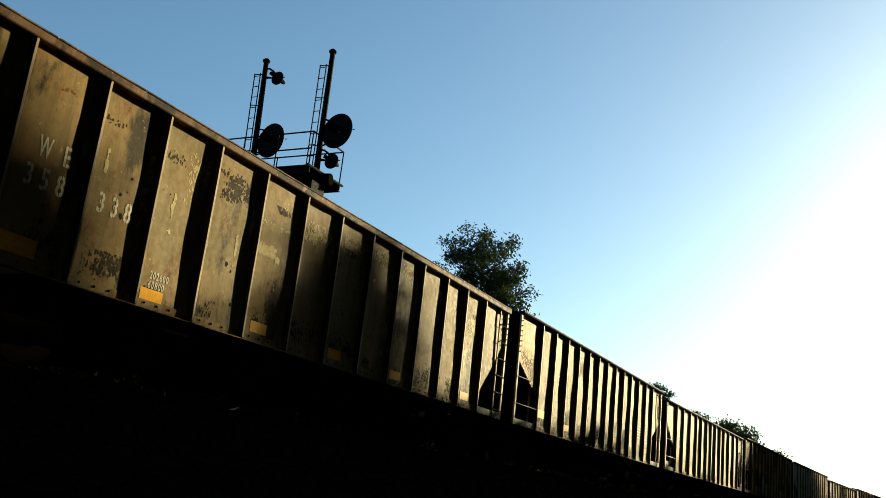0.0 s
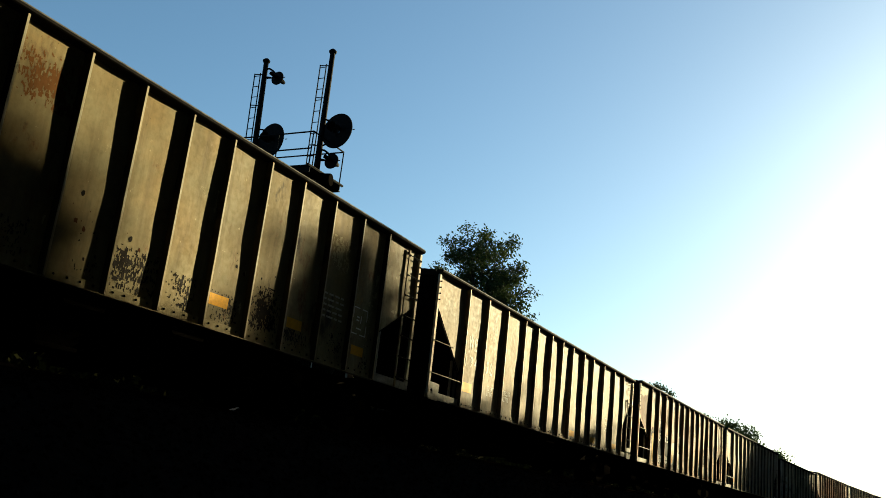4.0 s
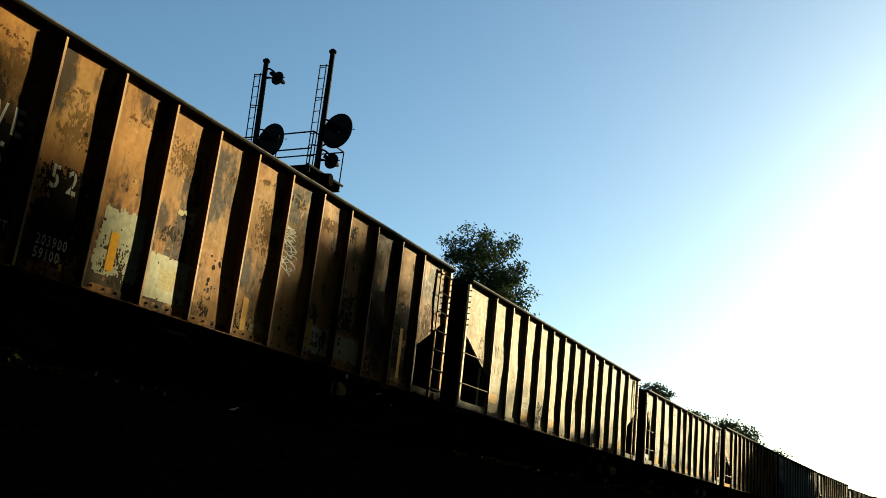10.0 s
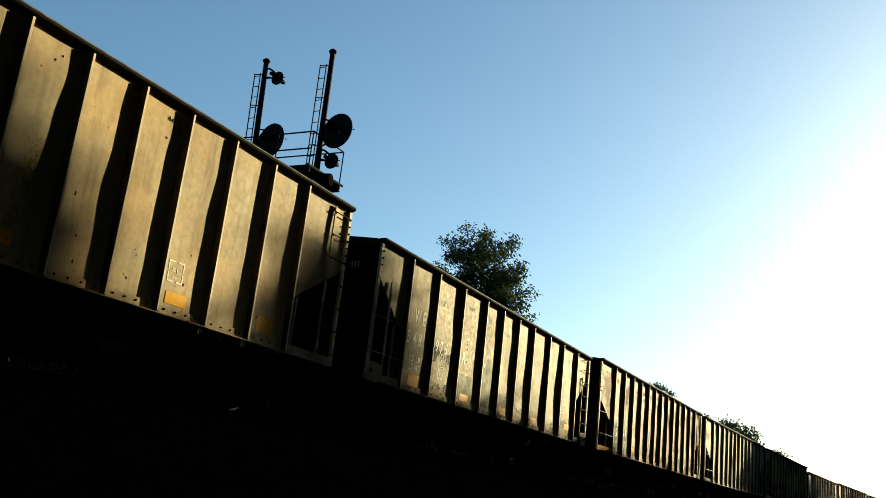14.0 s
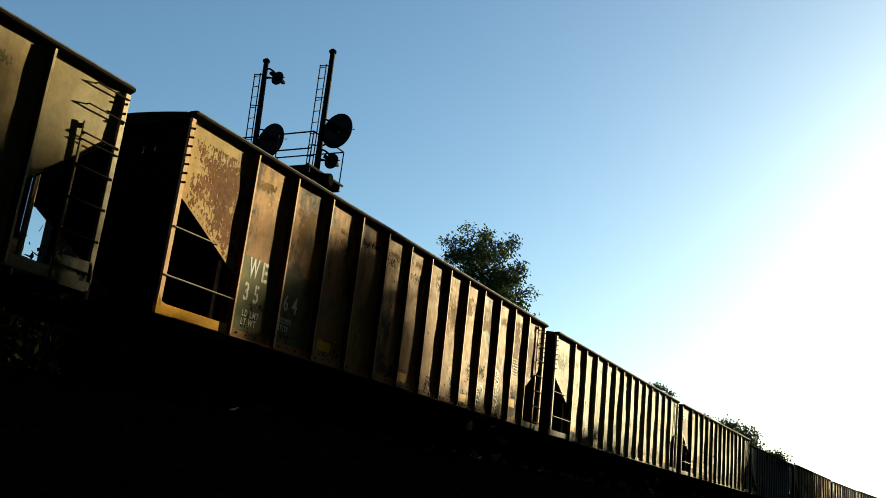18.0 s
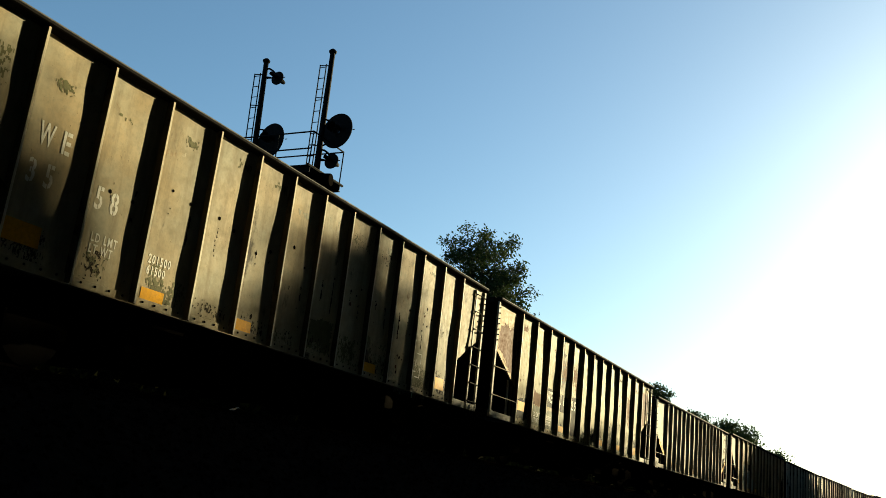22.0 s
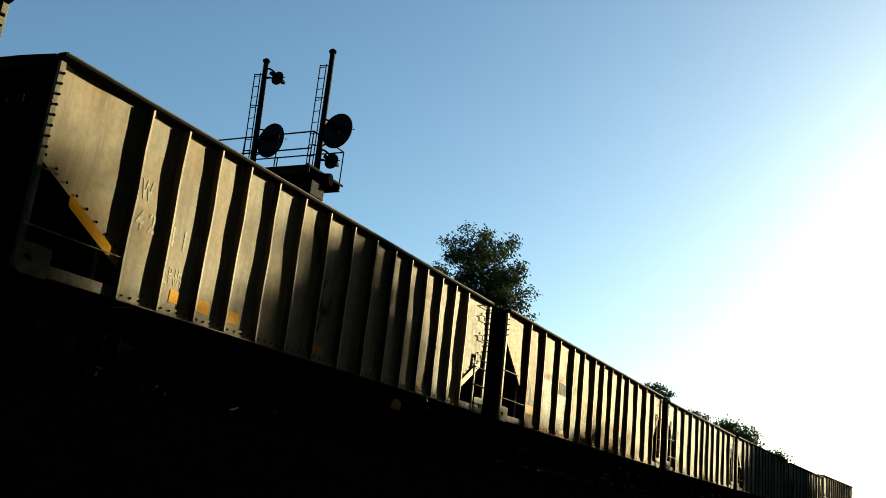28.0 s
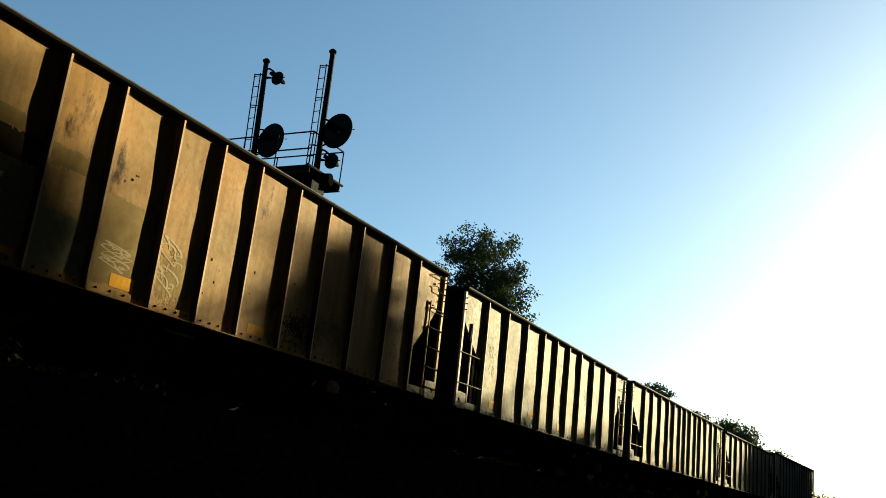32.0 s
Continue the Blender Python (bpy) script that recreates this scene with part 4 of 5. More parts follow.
            part("corner_gusset", bm, PALE_STEEL, car, "pale corner plate with a round hole")
        else:
            prism(bm, [(y0, SILL - 0.03), (y0 - s_ * 0.34, SILL - 0.03), (y0 - s_ * 0.30, SILL + 0.10), (y0 - s_ * 0.10, SILL + 0.14), (y0, SILL + 0.22)], "x", PANEL_X + 0.036, PANEL_X + 0.05)
            part("corner_gusset", bm, spec.get("foot", PALE_STEEL) if s_ < 0 else spec.get("tail_foot", PALE_STEEL), car)
        reach = ribs[0] if s_ < 0 else L - ribs[-1]
        for f in (0.80, 0.95):
            bm = bmesh.new()
            yy = y0 - s_ * reach * f
            box(bm, PANEL_X - 0.10, PANEL_X - 0.05, yy - 0.022, yy + 0.022, SILL + 0.1, zc1 + (zc2 - zc1) * f + 0.02, 0.004)
            part("strut", bm, PALE_STEEL if f < 0.9 else rib_shade, car)
    # chutes, centre sill, couplers, brake rigging
    bm = bmesh.new()
    box(bm, -0.25, 0.25, -h + 0.1, h - 0.1, 0.78, SILL + 0.12, 0.01)
    part("centre_sill", bm, SHADE_GRIME, car)
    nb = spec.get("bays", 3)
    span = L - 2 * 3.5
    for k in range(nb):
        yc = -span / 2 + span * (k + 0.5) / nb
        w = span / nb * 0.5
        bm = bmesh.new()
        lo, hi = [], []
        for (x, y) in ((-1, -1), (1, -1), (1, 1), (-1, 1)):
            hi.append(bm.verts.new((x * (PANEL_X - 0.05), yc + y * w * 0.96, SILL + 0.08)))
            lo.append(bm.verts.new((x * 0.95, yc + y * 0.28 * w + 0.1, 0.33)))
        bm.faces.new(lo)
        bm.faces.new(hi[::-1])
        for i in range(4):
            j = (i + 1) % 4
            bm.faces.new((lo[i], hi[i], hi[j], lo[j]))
        ch = part("hopper_chute", bm, SHADE_GRIME, car)
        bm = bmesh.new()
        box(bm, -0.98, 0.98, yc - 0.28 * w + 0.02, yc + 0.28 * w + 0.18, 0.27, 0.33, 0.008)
        part("gate", bm, SHADE_GRIME, ch)
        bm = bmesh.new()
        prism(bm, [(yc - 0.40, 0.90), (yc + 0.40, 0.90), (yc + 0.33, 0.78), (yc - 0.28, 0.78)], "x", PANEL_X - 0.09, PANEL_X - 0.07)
        part("chute_lip", bm, SHADE_GRIME, ch)
    bm = bmesh.new()
    box(bm, -PANEL_X + 0.08, PANEL_X - 0.08, -h + 2.6, h - 2.6, SILL + 0.1, SILL + 0.3)
    part("load_residue", bm, COAL, car, "black coal dust on the floor")
    for s in (-1, 1):
        bm = bmesh.new()
        ys = sorted((s * (h - 0.15), s * (h + 0.28)))
        box(bm, -0.11, 0.11, ys[0], ys[1], 0.78, 0.98, 0.02)
        ys = sorted((s * (h + 0.24), s * (h + 0.5)))
        box(bm, -0.02 if s > 0 else -0.17, 0.17 if s > 0 else 0.02, ys[0], ys[1], 0.74, 1.02, 0.03)
        part("coupler", bm, SHADE_GRIME, car)
        bm = bmesh.new()
        chain(bm, [(0.4, s * (h - 0.1), 0.85), (0.42, s * (h + 0.25), 0.55), (0.3, s * (h + 0.45), 0.6)], 0.025)
        part("brake_hose", bm, SHADE_GRIME, car)
        make_bogie(s * (h - 1.95), car)
    bm = bmesh.new()
    lathe(bm, ((0.16, -0.35), (0.2, -0.3), (0.2, 0.3), (0.16, 0.35)), (0.55, h - 0.75, SILL + 0.42), (0, 1, 0), 14)
    part("brake_cylinder", bm, SHADE_GRIME, car)
    # writing, reflectors, paint patches
    for body_text, y, z, hh, *faded in spec.get("texts", ()):
        ink = (WHITE_STENCIL, FADED_STENCIL, GHOST_STENCIL)[faded[0] if faded else 0]
        if "\n" in body_text:
            v, f = text_points(body_text)
            o = decal("small_lettering", [(y - h + p[0] * hh * 0.68, z + p[1] * hh) for p in v], f, seed, ink, car, 0.0068)
            tagged(o, kind="stuff")
            continue
        for k, ch in enumerate(body_text):
            v, f = text_points(ch)
            w = 0.5 if ch == "W" else 0.7
            decal("letter" if ch.isalpha() else "digit", [(y - h + p[0] * hh * w + k * hh * 0.82, z + p[1] * hh) for p in v], f, seed, ink, car, 0.0068)
    marks = "".join(t[0] for t in spec.get("texts", ()) if "\n" not in t[0] and not t[0].isalpha())
    for row, word in enumerate(("WE", marks) if marks else ()):
        for k, ch in enumerate(word):
            v, f = text_points(ch)
            me = bpy.data.meshes.new("end_lettering")
            me.from_pydata([(0.62 + 0.075 * (k + (1 - row)) + q[0] * 0.06, -h + 0.056, top - 0.36 - 0.15 * row + q[1] * 0.11) for q in v], [], f)
            mesh_part("end_letter" if ch.isalpha() else "end_digit", me, FADED_STENCIL, car)
    for y, z, *size in spec.get("yellow", ()):
        w, hh = size or (0.42, 0.17)
        patch("reflector", y - h - w / 2, y - h + w / 2, z - hh / 2, z + hh / 2, seed, YELLOW, car, 0.0085, "yellow reflective strip")
    if spec.get("scars"):
        rs = random.Random(index + 50)
        for a, b in zip(rib_y[1:], rib_y[2:]):
            for f in (0.35, 0.72):
                yc, zc, r = a + (b - a) * f, 2.52 + rs.uniform(-0.25, 0.2), rs.uniform(0.022, 0.034)
                ring = [(yc + r * math.cos(2 * math.pi * i / 9), zc + r * math.sin(2 * math.pi * i / 9)) for i in range(9)]
                decal("scar", ring, [tuple(range(9))], seed, SHADE_GRIME, car, 0.0056)
            for f in (0.35, 0.72):
                yc, zc = a + (b - a) * f + rs.uniform(-0.03, 0.03), 2.46
                ragged("drip", yc - 0.022, yc + 0.022, zc - rs.uniform(0.25, 0.6), zc, seed, seed + a + f, SOOT_SHADE_BLOT, car, 0.05, 0.0050, None, 0.009, 0.6)
    rs = random.Random(index + 90)
    for i in range(1, len(edges) - 2):
        a, b = edges[i] + 0.07, edges[i + 1] - 0.07
        for k in range(spec.get("smears", 0)):
            w, hh = rs.uniform(0.25, 0.65) * (b - a), rs.uniform(0.07, 0.2)
            y, z = rs.uniform(a, b - w), top - rs.uniform(0.22, 0.55)
            ragged("smear", y, y + w, z - hh, z, seed, seed + i + 0.37 * k, rs.choice(spec.get("smear_paint", (DARK_PLATE, BROWN_BAND))), car, 0.16, 0.0047, None, 0.012, 0.7)
        for k in range(spec.get("grime", 0)):
            w, hh = rs.uniform(0.3, 0.9) * (b - a), rs.uniform(0.2, 0.55)
            y, z = rs.uniform(a, b - w), SILL + 0.11
            ragged("grime", y, y + w, z, z + hh, seed, seed + i + 0.53 * k, rs.choice(spec.get("grime_paint", (DARK_PLATE, DARK_PLATE, SOOT_SHADE_BLOT))), car, 0.46, 0.0045, None, 0.012, 0.9)

    def cut_line(y):
        if y < edges[1]:
            return zc1 + (zc2 - zc1) * (y - edges[0]) / (edges[1] - edges[0])
        if y > edges[-2]:
            return zc2 + (zc1 - zc2) * (y - edges[-2]) / (edges[-1] - edges[-2])
        return SILL

    layer = 0.0022
    for one in spec.get("blots", ()):
        if len(one) == 5:                       # a whole sheet between two ribs
            i, z0, z1, mat, fray = one
            y0, y1 = edges[i] + 0.045, edges[i + 1] - 0.045
        else:
            y0, y1, z0, z1, mat, fray = one
            y0, y1 = y0 - h, y1 - h
        layer += 0.0001
        ends = y0 < edges[1] - 0.1 or y1 > edges[-2] + 0.1
        ragged("paint_patch", y0, y1, max(z0, SILL + 0.11), z1, seed, seed + layer * 1800, mat, car, fray, layer, cut_line if ends else None, 0.013 if fray > 0.12 else 0.026, 0.9 if fray > 0.2 else 0.4)
    rs = random.Random(index + 70)
    for k in range(spec.get("scrapes", 0)):
        i = rs.randrange(1, len(edges) - 2)
        a, b = edges[i] + 0.06, edges[i + 1] - 0.06
        tall = rs.random() < 0.55
        w, hh = (rs.uniform(0.05, 0.13), rs.uniform(0.3, 0.8)) if tall else (rs.uniform(0.15, 0.5), rs.uniform(0.06, 0.16))
        yc = b - w * 0.7 if tall and rs.random() < 0.6 else rs.uniform(a + w / 2, max(a + w / 2, b - w / 2))
        zc = rs.uniform(SILL + 0.5, top - 0.5)
        ragged("scrape", max(a, yc - w / 2), min(b, yc + w / 2), zc - hh / 2, zc + hh / 2, seed, seed + k, SCRAPED, car, 0.11, 0.0052, None, 0.011)
    for k in range(spec.get("spots", 0)):
        i = rs.randrange(1, len(edges) - 2)
        yc, zc = rs.uniform(edges[i] + 0.15, edges[i + 1] - 0.15), SILL + 0.2 + abs(rs.gauss(0, 0.9))
        for j in range(rs.randrange(1, 7)):
            r = rs.choice((0.007, 0.01, 0.014, 0.02, 0.032))
            y, z = yc + rs.gauss(0, 0.11), min(zc + rs.gauss(0, 0.22), top - 0.25)
            if not edges[i] + 0.1 < y < edges[i + 1] - 0.1 or z < SILL + 0.2:
                continue
            ring = [(y + r * rs.uniform(0.6, 1.2) * math.cos(2 * math.pi * q / 8), z + r * rs.uniform(0.7, 1.7) * math.sin(2 * math.pi * q / 8)) for q in range(8)]
            decal("stain", ring, [tuple(range(8))], seed, rs.choice((SOOT_SHADE_BLOT, SOOT_SHADE_BLOT, RUST_PATCH)), car, 0.0054)
    for y, z, w, hh in spec.get("scribbles", ()):
        # abstract spray-paint loops
        pts, faces, n = [], [], 90
        for k in range(n + 1):
            a = k * 0.36
            cy, cz = y - h + w * (0.5 + 0.33 * math.sin(a) + 0.14 * math.sin(2.3 * a + 1)), z + hh * (k / n) + 0.16 * hh * math.cos(a * 1.3)
            t = 0.014 + 0.004 * math.sin(a * 3)
            pts += [(cy - t, cz - t * 0.6), (cy + t, cz + t * 0.6)]
        faces = [(2 * k, 2 * k + 1, 2 * k + 3, 2 * k + 2) for k in range(n)]
        decal("spray_paint_scribble", pts, faces, seed, spec.get("spray", WHITE_STENCIL), car, 0.0066)
    for y0, y1, z0, z1, lines in spec.get("bars", ()):
        step = (z1 - z0) / lines
        for k in range(lines):
            y = y0 - h + rs.uniform(0, 0.05)
            while y < y1 - h - 0.06:
                w = rs.choice((0.10, 0.14, 0.2))
                patch("stencil_bar", y, min(y + w, y1 - h), z0 + step * k, z0 + step * k + step * 0.34, seed, FADED_STENCIL, car, 0.0060)
                y += w + 0.04
    for y, z, w in spec.get("boxes", ()):
        # stencilled frame with a few short bars that cannot be read
        y -= h
        t = 0.02
        for y0, y1, z0, z1 in ((y, y + w * 0.4, z, z + t), (y + w * 0.6, y + w, z, z + t), (y, y + w * 0.4, z + w - t, z + w), (y + w * 0.6, y + w, z + w - t, z + w),
                               (y, y + t, z + t, z + w * 0.42), (y, y + t, z + w * 0.58, z + w - t), (y + w - t, y + w, z + t, z + w * 0.42), (y + w - t, y + w, z + w * 0.58, z + w - t),
                               (y + w * 0.25, y + w * 0.45, z + w * 0.5, z + w * 0.55), (y + w * 0.25, y + w * 0.45, z + w * 0.62, z + w * 0.67), (y + w * 0.55, y + w * 0.6, z + w * 0.45, z + w * 0.72), (y + w * 0.3, y + w * 0.65, z + w * 0.2, z + w * 0.25)):
            patch("stencil_bar", y0, y1, z0, z1, seed, WHITE_STENCIL, car, 0.0062)
    return car


RIBS_A = [1.52, 2.59, 3.64, 4.67, 5.65, 6.58, 7.5, 8.43, 9.38, 10.3, 11.27, 12.26, 13.24]
RIBS_E = [1.52, 2.57, 3.59, 4.58, 5.55, 6.49, 7.42, 8.34, 9.28, 10.2, 11.18, 12.17, 13.14]
RIBS_B = [1.51, 2.59, 3.77, 4.95, 5.86, 6.93, 7.83, 8.73, 9.77, 10.68, 11.81, 13.0, 14.1]
RIBS_C = [1.26, 2.47, 3.75, 5.0, 6.02, 7.05, 8.12, 9.34, 10.48, 11.75]
RIBS_D = [1.54, 2.26, 2.99, 3.67, 4.41, 5.16, 5.94, 6.75, 7.55, 8.3, 9.0, 9.7, 10.42, 11.12, 11.8]
RIBS_0 = [1.49, 2.63, 3.73, 4.82, 5.94, 7.06, 8.14, 9.25, 10.35, 11.37, 12.49, 13.54, 14.61]
TYPE_A = dict(ribs=RIBS_A, top=3.86, cut=(0.412, 0.703), bays=4)
TYPE_E = dict(TYPE_A, ribs=RIBS_E)
TYPE_B = dict(ribs=RIBS_B, top=3.70, cut=(0.255, 0.755), bays=3, loops=True, ladder=0.6)
TYPE_C = dict(ribs=RIBS_C, top=3.65, cut=(0.245, 0.638), bays=3, loops=True, knobs=False, ladder=0.6)
TYPE_D = dict(ribs=RIBS_D, top=3.60, cut=(0.49, 0.82), bays=4, loops=True, stripe=True, wobble=0.024, ladder=0.6)
LIMIT = "LD LMT\nLT WT"

